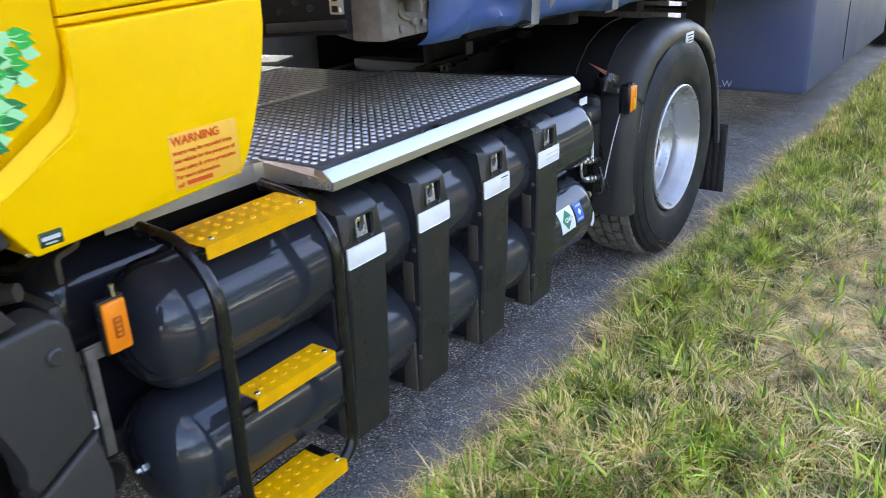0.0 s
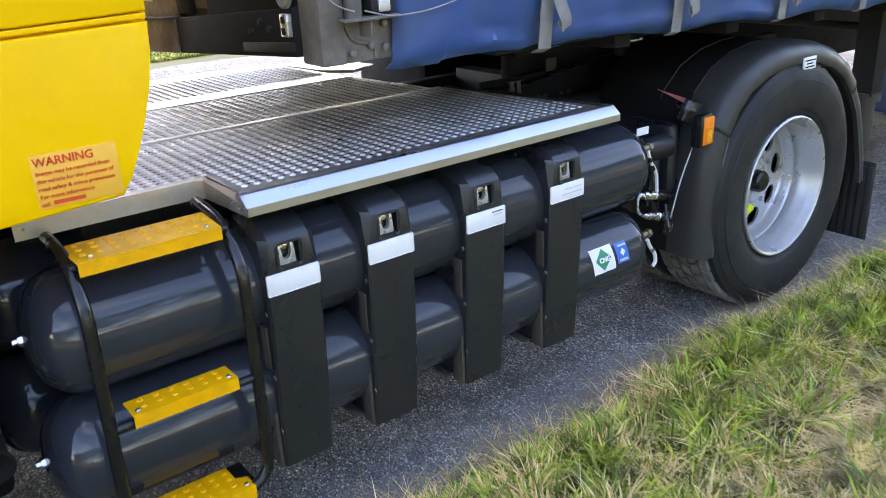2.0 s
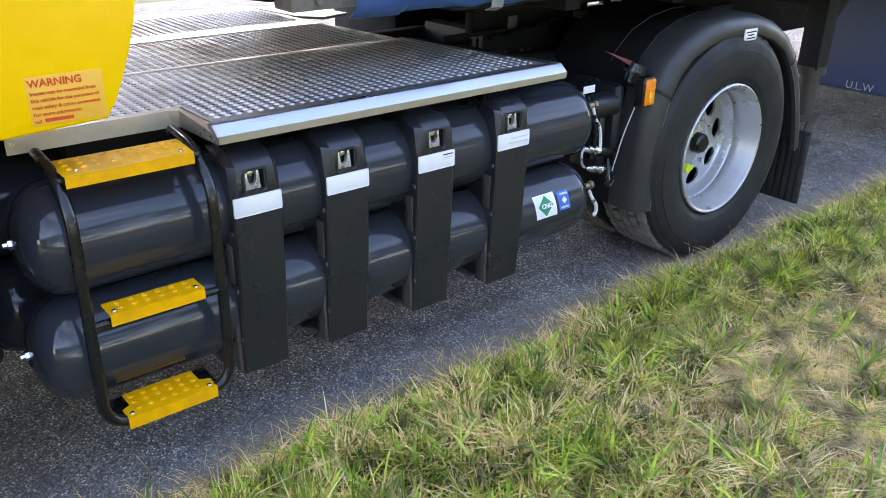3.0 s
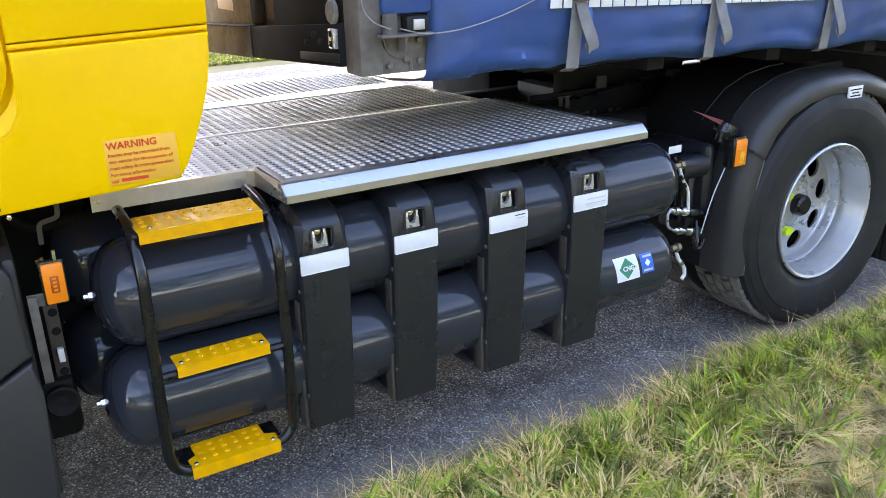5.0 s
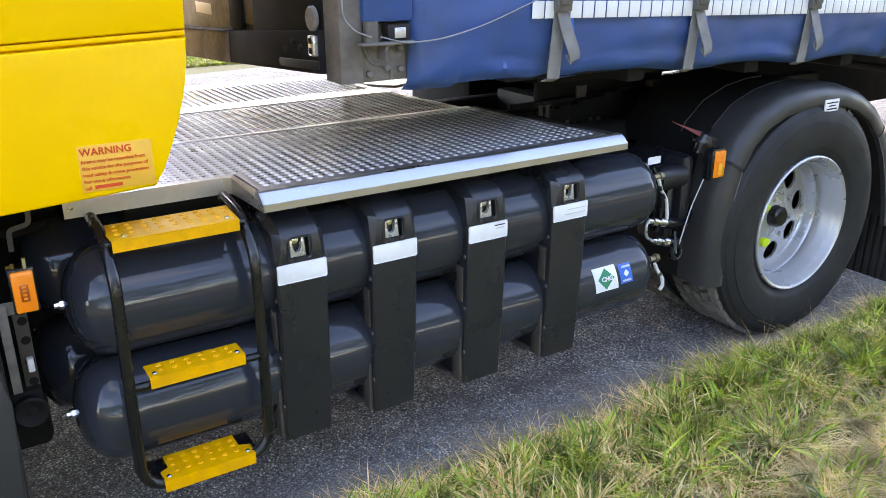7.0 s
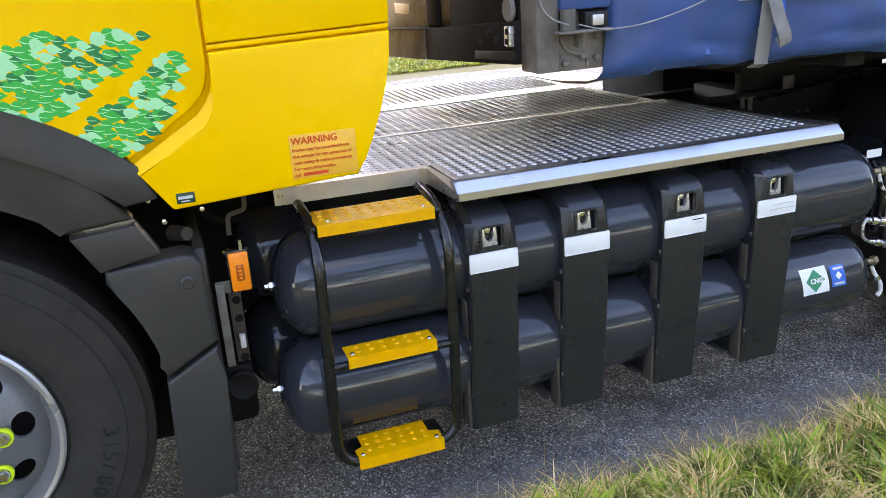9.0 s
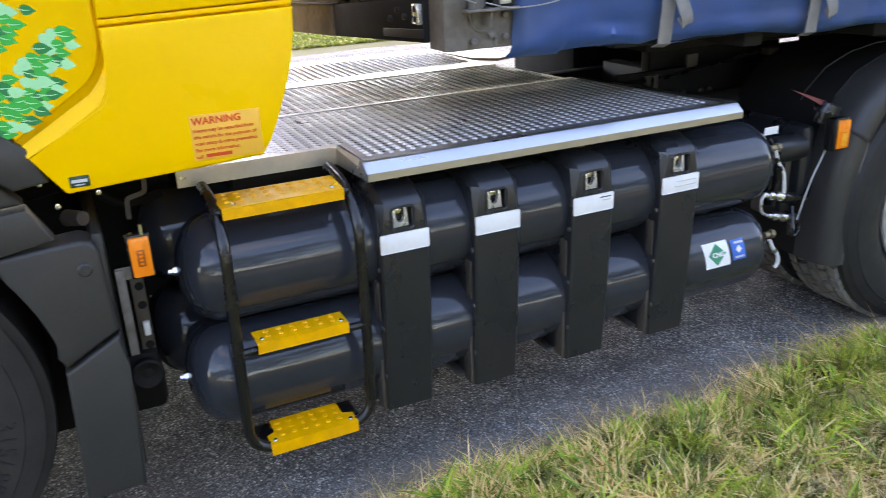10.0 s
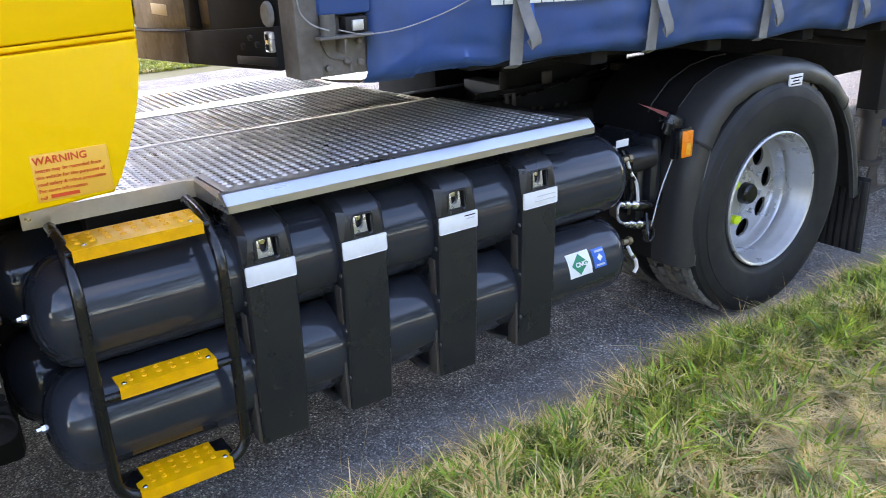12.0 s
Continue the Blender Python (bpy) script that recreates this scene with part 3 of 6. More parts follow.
def build_far_trees():
    """Dark tree belt across the field, unseen, added to darken what the tanks mirror."""
    rng = np.random.default_rng(5)
    k = 16000
    x = rng.uniform(-60, 60, k)
    top = np.array([9.5 + 2.5 * noise.noise((p * 0.12, 0.0, 3.0)) + 1.5 * noise.noise((p * 0.5, 2.0, 3.0)) for p in x])
    z = 0.1 + top * rng.random(k) ** 0.8
    y = -19 + rng.normal(0, 1.4, k)
    s = rng.uniform(0.25, 0.6, k)
    u = rng.normal(0, 1, (k, 3))
    u /= np.linalg.norm(u, axis=1)[:, None]
    w = np.cross(u, rng.normal(0, 1, (k, 3)))
    w /= np.linalg.norm(w, axis=1)[:, None]
    c = np.stack([x, y, z], -1)
    s = s[:, None]
    verts = np.stack([c - u * s, c - w * s * 0.5, c + u * s, c + w * s * 0.5], 1)
    me = bpy.data.meshes.new("far_trees")
    me.from_pydata(verts.reshape(-1, 3).tolist(), [], np.arange(k * 4).reshape(-1, 4).tolist())
    me.materials.append(FAR_LEAF)
    tagged(new("far_trees", me), "dark green belt of trees, out of view, added for reflections", "trees", kind="stuff")


build_ground()
build_verge()
build_grit()
build_far_trees()

# ---------------------------------------------------------------- the tractor unit
truck = thing("tractor_truck", "yellow gas-powered tractor unit with dark tanks, parked at the verge", "truck", (0.5, 1.25, 0.0))

# cab
SPRAY_BROAD = [(-1.15, 1.500), (-0.989, 1.503), (-0.961, 1.523), (-0.859, 1.499), (-0.835, 1.518), (-0.735, 1.511), (-0.770, 1.465), (-0.832, 1.412), (-0.900, 1.362), (-0.968, 1.322), (-1.022, 1.322), (-1.15, 1.350)]
SPRAY_NARROW = [(-0.690, 1.462), (-0.666, 1.449), (-0.676, 1.375), (-0.722, 1.321), (-0.773, 1.268), (-0.832, 1.236), (-0.885, 1.272), (-0.925, 1.312), (-0.820, 1.360), (-0.755, 1.415)]
CAB_SIDE = 0.022


def build_cab():
    side = [(-0.740, 1.094), (-0.283, 1.119), (-0.262, 1.150), (-0.236, 1.205), (-0.210, 1.275), (-0.190, 1.340), (-0.176, 1.41), (-0.168, 1.50), (-0.165, 1.62),
            (-0.165, 3.35), (-2.45, 3.35), (-2.62, 2.2), (-2.66, 1.0), (-2.66, 0.55), (-2.12, 0.55), (-2.10, 0.98), (-1.98, 1.22), (-1.72, 1.38), (-1.41, 1.43),
            (-1.18, 1.40), (-1.02, 1.352), (-0.92, 1.300), (-0.826, 1.224)]
    body = part("cab_body", slab(side[::-1], CAB_SIDE + 0.010, 2.49, 0.02), YELLOW, truck, "glossy plain yellow cab shell")

    def panel(name, outline, proud, bevel):
        return part(name, slab(outline[::-1], CAB_SIDE - proud, CAB_SIDE + 0.011, bevel, seg=3), YELLOW, body)
    low = [(-0.745, 1.102), (-0.738, 1.098), (-0.286, 1.122), (-0.264, 1.156), (-0.240, 1.208), (-0.213, 1.278), (-0.193, 1.343), (-0.180, 1.41), (-0.174, 1.468),
           (-0.612, 1.454), (-0.611, 1.40), (-0.608, 1.360), (-0.614, 1.322), (-0.636, 1.285), (-0.806, 1.192)]
    panel("lower_side_panel", low, 0.018, 0.005)
    bm = bmesh.new()
    outer = [(-0.6125, 1.42), (-0.6135, 1.39), (-0.617, 1.368), (-0.631, 1.340), (-0.655, 1.313), (-0.818, 1.2135)]
    inner = [(-0.611, 1.42), (-0.607, 1.39), (-0.603, 1.358), (-0.609, 1.320), (-0.633, 1.282), (-0.806, 1.1915)]
    a = [bm.verts.new((x, CAB_SIDE - 0.001, z)) for x, z in outer]
    b = [bm.verts.new((x, CAB_SIDE - 0.0186, z)) for x, z in inner]
    for k in range(5):
        bm.faces.new((a[k], a[k + 1], b[k + 1], b[k]))
    part("panel_chamfer", thicken(bm, 0.002), YELLOW, body, "", 50)
    panel("waist_strip", [(-0.612, 1.459), (-0.174, 1.473), (-0.173, 1.485), (-0.611, 1.471)], 0.010, 0.003)
    panel("upper_side_panel", [(-0.611, 1.474), (-0.173, 1.488), (-0.169, 1.60), (-0.169, 2.30), (-0.609, 2.30)], 0.014, 0.005)
    door = [(-0.822, 1.228), (-0.664, 1.330), (-0.639, 1.356), (-0.624, 1.386), (-0.619, 1.42), (-0.617, 2.9), (-1.95, 2.9), (-1.95, 1.40), (-1.41, 1.434), (-1.18, 1.404), (-1.02, 1.356), (-0.92, 1.304)]
    panel("door", door, 0.006, 0.006)
    rng = random.Random(5)

    def leaf_mesh(name, mat):
        bm = bmesh.new()
        # heart-shaped leaf, stalk end towards -x, tip towards +x
        edge = [(-0.42, 0.02), (-0.44, 0.16), (-0.34, 0.32), (-0.12, 0.38), (0.12, 0.30), (0.32, 0.13), (0.56, -0.06), (0.36, -0.15), (0.16, -0.29), (-0.06, -0.37), (-0.26, -0.31), (-0.36, -0.14)]
        f = bm.faces.new([bm.verts.new((x, 0, z)) for x, z in edge[::-1]])
        made = bmesh.ops.extrude_face_region(bm, geom=[f])
        bmesh.ops.translate(bm, vec=(0, 0.02, 0), verts=[v for v in made["geom"] if isinstance(v, bmesh.types.BMVert)])
        me = finish(bm, name)
        me.materials.append(mat)
        return me
    kinds = [leaf_mesh("leaf_film", m) for m in (LEAF_DARK, LEAF_MID, LEAF_PALE)]

    def rib_of(mat):
        rib = bmesh.new()
        mid = [(-0.60, 0.10, 0.02), (-0.42, 0.03, 0.035), (-0.20, -0.02, 0.035), (0.02, -0.01, 0.025), (0.22, 0.02, 0.004)]
        for (xa, za, wa), (xb, zb, wb) in zip(mid, mid[1:]):
            rib.faces.new([rib.verts.new(p) for p in ((xa, -0.03, za - wa), (xb, -0.03, zb - wb), (xb, -0.03, zb + wb), (xa, -0.03, za + wa))])
        me = finish(rib, "leaf_midrib")
        me.materials.append(mat)
        return me
    ribs = [rib_of(LEAF_PALE), rib_of(LEAF_PALE)]

    def within(x, z, poly):
        hit = False
        for (xa, za), (xb, zb) in zip(poly, poly[1:] + poly[:1]):
            if (za > z) != (zb > z) and x < (xb - xa) * (z - za) / (zb - za) + xa:
                hit = not hit
        return hit
    # two sprays of leaves in rows that rise to the right, and a few strays
    spots = []
    rise_way, across_way = Vector((0.74, 0.67)), Vector((0.67, -0.74))
    for i in range(-30, 31):
        for j in range(-30, 31):
            at = Vector((-0.85, 1.40)) + rise_way * 0.0225 * (i + 0.5 * (j % 2)) + across_way * 0.0205 * j + Vector((rng.gauss(0, 0.003), rng.gauss(0, 0.003)))
            if any(within(at.x, at.y, poly) for poly in (SPRAY_BROAD, SPRAY_NARROW)):
                if rng.random() < 0.97:
                    spots.append((at.x, at.y, rng.choice((0, 0, 1, 1, 1, 2, 2) if at.x > -0.92 else (0, 1, 1, 1, 1, 2))))
    spots += [(-0.959, 1.510, 2), (-0.835, 1.506, 2), (-0.743, 1.502, 0), (-0.693, 1.389, 2), (-0.737, 1.323, 1), (-0.790, 1.271, 0), (-0.737, 1.351, 2), (-0.682, 1.453, 1)]
    rng.shuffle(spots)
    for i, (x, z, tone) in enumerate(spots):
        ob = part("leaf_decal", kinds[tone], None, body)
        s = rng.uniform(0.031, 0.040)
        ob.matrix_basis = Matrix.Translation((x, CAB_SIDE - 0.0066 - 0.000005 * i, z)) @ Matrix.Rotation(rng.gauss(0.10, 0.12), 4, "Y") @ Matrix.Diagonal((s, 0.01, s * rng.uniform(0.85, 1.05), 1))
        if tone < 2:
            place_under(new("leaf_midrib", ribs[tone]), body).matrix_basis = ob.matrix_basis.copy()
    # notice in red
    y = CAB_SIDE - 0.0195
    notice = part("notice_sticker", box(-0.452, -0.285, y, y + 0.002, 1.130, 1.240, 0.0005), STICKER, body, "pale orange sticker with red warning lettering")
    letters("WARNING", 0.024, RED_PRINT, notice, (-0.448, y - 0.001, 1.217), FACE_OUT, "warning_heading", weight=0.022)
    for k, line in enumerate(("Images may be recorded from", "this vehicle for the purposes of", "road safety & crime prevention", "For more information", "call")):
        letters(line, 0.0118, RED_PRINT, notice, (-0.447, y - 0.001, 1.199 - 0.0158 * k), FACE_OUT, "warning_line", weight=0.018)
    part("number_bar", box(-0.424, -0.362, y - 0.001, y, 1.1365, 1.1445), RED_PRINT, notice)
    badge = part("maker_badge", box(-0.733, -0.690, CAB_SIDE - 0.0195, CAB_SIDE - 0.0175, 1.111, 1.137, 0.001), material("badge_green", (0.012, 0.05, 0.03), 0.4), body, "small dark green maker's badge")
    part("badge_bar", box(-0.729, -0.695, CAB_SIDE - 0.0205, CAB_SIDE - 0.0190, 1.122, 1.129), LIGHT_GREY, badge)
    part("badge_bar", box(-0.723, -0.702, CAB_SIDE - 0.0205, CAB_SIDE - 0.0190, 1.115, 1.118), LIGHT_GREY, badge)


# wheels
def tyre_mesh(c, y0, r, width, bulge=0.018):
    prof = [(0.296, 0.045), (0.292, 0.020), (0.300, 0.010), (0.312, 0.004), (0.314, 0.001), (0.330, -0.004), (0.332, -0.006), (0.345, -0.009), (0.385, -bulge * 0.9), (0.43, -bulge), (0.452, -bulge * 0.95), (0.454, -bulge * 0.75), (0.470, -bulge * 0.6), (r - 0.044, -0.004), (r - 0.042, -0.001),
            (r - 0.037, 0.004), (r - 0.02, 0.010), (r - 0.016, 0.022), (r - 0.018, width / 2)]
    prof += [(a, width - b) for a, b in prof[-2::-1]]
    bm = lathe([(a, b) for a, b in prof], (c[0], y0, c[1]), "y", 96)
    for v in bm.verts:                                  # pressed flat where it stands
        v.co.z = max(v.co.z, 0.006)
    return bm


def tread(c, y0, r, width, rows=5, blocks=46):
    bm = bmesh.new()
    rng = random.Random(3)
    w = (width - 0.056) / rows
    for i in range(rows):
        ya = y0 + 0.028 + i * w
        for k in range(blocks):
            a0 = 2 * math.pi * (k + 0.5 * (i % 2)) / blocks
            a0 += rng.uniform(-0.006, 0.006)
            a1 = a0 + 2 * math.pi / blocks * rng.uniform(0.72, 0.78)
            slant = 0.022 if i % 2 else -0.022
            vs = []
            for rr in (r - 0.022, r):
                for a, yy in ((a0, ya + 0.0065), (a1, ya + 0.0065), (a1 + slant, ya + w - 0.0065), (a0 + slant, ya + w - 0.0065)):
                    vs.append(bm.verts.new((c[0] + rr * math.cos(a), yy, max(0.005, c[1] + rr * math.sin(a)))))
            for f in ((4, 5, 6, 7), (0, 1, 5, 4), (1, 2, 6, 5), (2, 3, 7, 6), (3, 0, 4, 7)):
                bm.faces.new([vs[j] for j in f])
    return bm


def holed_disc(c, y_of, r0, r1, hole_r, hole_h, hole_w, count, depth=0.012, turn=0.0):
    """A ring-shaped wheel disc with round or oval hand holes through it."""
    bm = bmesh.new()
    m = 24
    step = 2 * math.pi / count
    for s in range(count):
        mid = turn + s * step
        outer, inner, back = [], [], []
        for k in range(m):
            t = k / m * 4
            side, f = int(t), t - int(t)
            rr, aa = ((r1, -0.5 + f), (r1 + (r0 - r1) * f, 0.5), (r0, 0.5 - f), (r0 + (r1 - r0) * f, -0.5))[side]
            a = mid + aa * step
            outer.append(bm.verts.new((c[0] + rr * math.cos(a), y_of(rr), c[1] + rr * math.sin(a))))
            u, v = aa * step * hole_r, rr - hole_r
            ang = math.atan2(v, u)
            hu, hv = hole_w * math.cos(ang), hole_h * math.sin(ang)
            hr, ha = hole_r + hv, mid + hu / hole_r
            inner.append(bm.verts.new((c[0] + hr * math.cos(ha), y_of(hr), c[1] + hr * math.sin(ha))))
            back.append(bm.verts.new((c[0] + hr * math.cos(ha), y_of(hr) + depth, c[1] + hr * math.sin(ha))))
        for k in range(m):
            q = (k + 1) % m
            bm.faces.new((outer[k], outer[q], inner[q], inner[k]))
            bm.faces.new((inner[k], inner[q], back[q], back[k]))
    bmesh.ops.remove_doubles(bm, verts=bm.verts, dist=1e-5)
    return bm


def ring_of(count, radius, c, y, fn, turn=0.0):
    for k in range(count):
        a = turn + 2 * math.pi * k / count
        fn(c[0] + radius * math.cos(a), y, c[1] + radius * math.sin(a), a)


def build_rear_wheel(c, y0, hub=True):
    wheel = part("rear_wheel", tyre_mesh(c, y0, 0.535, 0.30), RUBBER, truck, "black tyre on a deep-dished silver steel rim")
    tag = part("tyre_tread", tread(c, y0, 0.537, 0.30), TREAD, wheel)
    tag["kind"] = "stuff"
    if not hub:
        part("rim", lathe([(0.30, 0.02), (0.285, 0.03), (0.27, 0.05), (0.26, 0.28)], (c[0], y0, c[1]), "y"), RIM, wheel)
        return
    part("rim", lathe([(0.297, 0.022), (0.303, 0.006), (0.303, -0.004), (0.297, -0.009), (0.288, -0.004), (0.283, 0.012), (0.279, 0.03), (0.276, 0.036), (0.274, 0.070), (0.269, 0.078),
                       (0.268, 0.118), (0.262, 0.126), (0.260, 0.160), (0.252, 0.172)], (c[0], y0, c[1]), "y", 96), RIM, wheel, "deep silver-painted rim barrel")
    part("wheel_disc", holed_disc(c, lambda r: y0 + 0.150 + 0.18 * max(0, r - 0.13), 0.105, 0.254, 0.182, 0.046, 0.046, 8, turn=0.2), RIM, wheel)
    part("brake_drum", lathe([(0.0, 0.25), (0.24, 0.25), (0.24, 0.30)], (c[0], y0, c[1]), "y", 48), DARK_STEEL, wheel)
    part("hub", lathe([(0.108, 0.154), (0.100, 0.146), (0.045, 0.142)], (c[0], y0, c[1]), "y", 40), RIM, wheel)
    part("hub_cap", lathe([(0.050, 0.143), (0.047, 0.110), (0.038, 0.100), (0.0, 0.098)], (c[0], y0, c[1]), "y", 40), BLACK_TUBE, wheel, "black hub cap")

    def nut(x, y, z, a):
        part("wheel_nut", lathe([(0.012, 0.0), (0.012, -0.012), (0.009, -0.016), (0.0, -0.016)], (x, y, z), "y", 6), RIM, wheel)
    ring_of(8, 0.120, c, y0 + 0.150, nut, 0.2 + math.pi / 8)
    for a in (2.65, 4.0):
        x, z = c[0] + 0.135 * math.cos(a), c[1] + 0.135 * math.sin(a)
        bm = lathe([(0.021, 0.0), (0.021, -0.022), (0.0, -0.024)], (x, y0 + 0.125, z), "y", 16)
        box(x - 0.008, x + 0.03, y0 + 0.102, y0 + 0.108, z - 0.012, z + 0.012, 0.002, bm)
        part("nut_indicator", bm, NEON, wheel, "neon yellow loose-nut pointer")


def build_front_wheel(c, y0):
    wheel = part("front_wheel", tyre_mesh(c, y0, 0.545, 0.31), DUSTY_RUBBER, truck, "black front tyre on a silver steel rim")
    part("rim", lathe([(0.292, 0.04), (0.303, 0.012), (0.304, -0.006), (0.298, -0.012), (0.288, -0.008), (0.280, 0.010), (0.268, 0.030), (0.262, 0.045)], (c[0], y0, c[1]), "y", 96), RIM, wheel)
    dish = lambda r: y0 + 0.045 - 0.11 * max(0.0, min(1.0, (0.262 - r) / 0.13)) ** 0.8
    part("wheel_disc", holed_disc(c, dish, 0.105, 0.263, 0.212, 0.026, 0.034, 10, turn=0.12), RIM_GREY, wheel)
    part("brake_drum", lathe([(0.0, 0.10), (0.25, 0.10), (0.25, 0.25)], (c[0], y0, c[1]), "y", 48), DARK_STEEL, wheel)
    part("hub", lathe([(0.108, -0.062), (0.102, -0.075), (0.085, -0.082), (0.08, -0.10), (0.0, -0.105)], (c[0], y0, c[1]), "y", 40), RIM, wheel)

    def nut(x, y, z, a):
        part("wheel_nut", lathe([(0.019, 0.0), (0.019, -0.022), (0.013, -0.03), (0.0, -0.03)], (x, y, z), "y", 6), CHROME, wheel)
        bm = lathe([(0.026, -0.006), (0.026, -0.016), (0.019, -0.017)], (x, y, z), "y", 16)
        part("nut_ring", bm, NEON, wheel)
    ring_of(10, 0.1675, c, y0 - 0.030, nut, 0.12)
    for k in range(5):
        a, b = 0.12 + 0.4 * math.pi * k, 0.12 + 0.4 * math.pi * k + 0.2 * math.pi
        pa, pb = [(c[0] + 0.1675 * math.cos(q), y0 - 0.041, c[1] + 0.1675 * math.sin(q)) for q in (a, b)]
        m = (c[0] + 0.150 * math.cos((a + b) / 2), y0 - 0.041, c[1] + 0.150 * math.sin((a + b) / 2))
        part("nut_link", tube(rounded([pa, m, pb], 0.03), 0.008, 8), NEON, wheel)

    # raised size marking
    for k, ch in enumerate("315/80 R22.5"):
        a = radians(-4) - k * 0.088
        r = 0.392
        turn = Matrix.Rotation(-(a - math.pi / 2), 4, "Y") @ FACE_OUT
        letters(ch, 0.060, RUBBER, wheel, (c[0] + r * math.cos(a), y0 - 0.0182, c[1] + r * math.sin(a)), turn, "size_marking", 0.002)


# gas tanks
TANK_Y, TANK_R = 0.182, 0.153


def build_tanks():
    for y, z, x0, x1, seen in ((TANK_Y, 0.787, -0.522, 1.565, 1), (TANK_Y, 0.468, -0.540, 1.572, 2), (TANK_Y + 0.36, 0.787, -0.60, 1.52, 0), (TANK_Y + 0.36, 0.468, -0.60, 1.52, 0)):
        d = 0.115
        prof = []
        for i in range(13):
            a = math.pi / 2 * i / 12
            prof.append((TANK_R * math.sin(a) ** 0.9, x0 + d * (1 - math.cos(a) ** 0.9 if a < 1.57 else 1)))
        prof += [(TANK_R, x0 + d + (x1 - x0 - 2 * d) * k / 6) for k in range(1, 6)]
        prof += [(r, x0 + x1 - h) for r, h in prof[12::-1]]
        tank = part("gas_tank", lathe(prof, (0, y, z), "x", 80), TANK, truck, "long satin dark grey gas cylinder with domed ends", 60)
        for x, s in ((x0, -1), (x1, 1)):
            part("end_valve", lathe([(0.0, s * 0.020), (0.008, s * 0.020), (0.008, s * 0.010), (0.014, s * 0.008), (0.014, -s * 0.004)], (x, y - 0.01, z + 0.012), "x", 6), CHROME, tank)
        if seen == 2:
            def wrap(name, xa, xb, za, zb, mat, off, parent):
                bm = bmesh.new()
                rows = []
                for k in range(9):
                    zz = za + (zb - za) * k / 8
                    a = (zz - z) / TANK_R
                    rows.append([bm.verts.new((xx - 0.10 * (zz - za), y - (TANK_R + off) * math.cos(a), z + (TANK_R + off) * math.sin(a))) for xx in (xa, xb)])
                for p, q in zip(rows, rows[1:]):
                    bm.faces.new((p[0], p[1], q[1], q[0]))
                return part(name, thicken(bm, 0.0006), mat, parent)
            s = wrap("gas_label", 1.222, 1.332, 0.468, 0.560, WHITE, 0.0012, tank)
            s["label"] = "white square sticker with a green diamond reading CNG"
            bm = bmesh.new()
            cx, cz, h = 1.272, 0.514, 0.040
            vs = [bm.verts.new((cx + u * h, y - (TANK_R + 0.0028) * math.cos((cz + w * h - z) / TANK_R), z + (TANK_R + 0.0028) * math.sin((cz + w * h - z) / TANK_R))) for u, w in ((-1, 0), (0, -1), (1, 0), (0, 1))]
            mid = bm.verts.new((cx, y - (TANK_R + 0.0035) * math.cos((cz - z) / TANK_R), z + (TANK_R + 0.0035) * math.sin((cz - z) / TANK_R)))
            for k in range(4):
                bm.faces.new((vs[k], vs[(k + 1) % 4], mid))
            part("green_diamond", bm, GREEN_LABEL, s)
            lean = math.asin(min(1, (cz - z) / TANK_R))
            letters("CNG", 0.024, WHITE, s, (cx - 0.0235, y - (TANK_R + 0.0050) * math.cos(lean) - 0.009 * math.sin(lean), z + (TANK_R + 0.0050) * math.sin(lean) - 0.009 * math.cos(lean)), Matrix.Rotation(-lean, 4, "X") @ FACE_OUT, "gas_lettering", 0.0008, weight=0.035)
            b = wrap("approval_label", 1.345, 1.405, 0.478, 0.553, BLUE_LABEL, 0.0012, tank)
            bm = bmesh.new()
            cx, cz, h = 1.372, 0.516, 0.014
            vs = [bm.verts.new((cx + u * h, y - (TANK_R + 0.003) * math.cos((cz + w * h - z) / TANK_R), z + (TANK_R + 0.003) * math.sin((cz + w * h - z) / TANK_R))) for u, w in ((-1, 0), (0, -1), (1, 0), (0, 1))]
            bm.faces.new(vs)
            part("white_diamond", bm, WHITE, b)
            for zz in (0.541, 0.489):
                bm = bmesh.new()
                vs = [bm.verts.new((xx, y - (TANK_R + 0.003) * math.cos((zq - z) / TANK_R), z + (TANK_R + 0.003) * math.sin((zq - z) / TANK_R))) for xx, zq in ((1.352, zz - 0.004), (1.395, zz - 0.004), (1.395, zz + 0.004), (1.352, zz + 0.004))]
                bm.faces.new(vs)
                part("print_bar", bm, LIGHT_GREY, b)


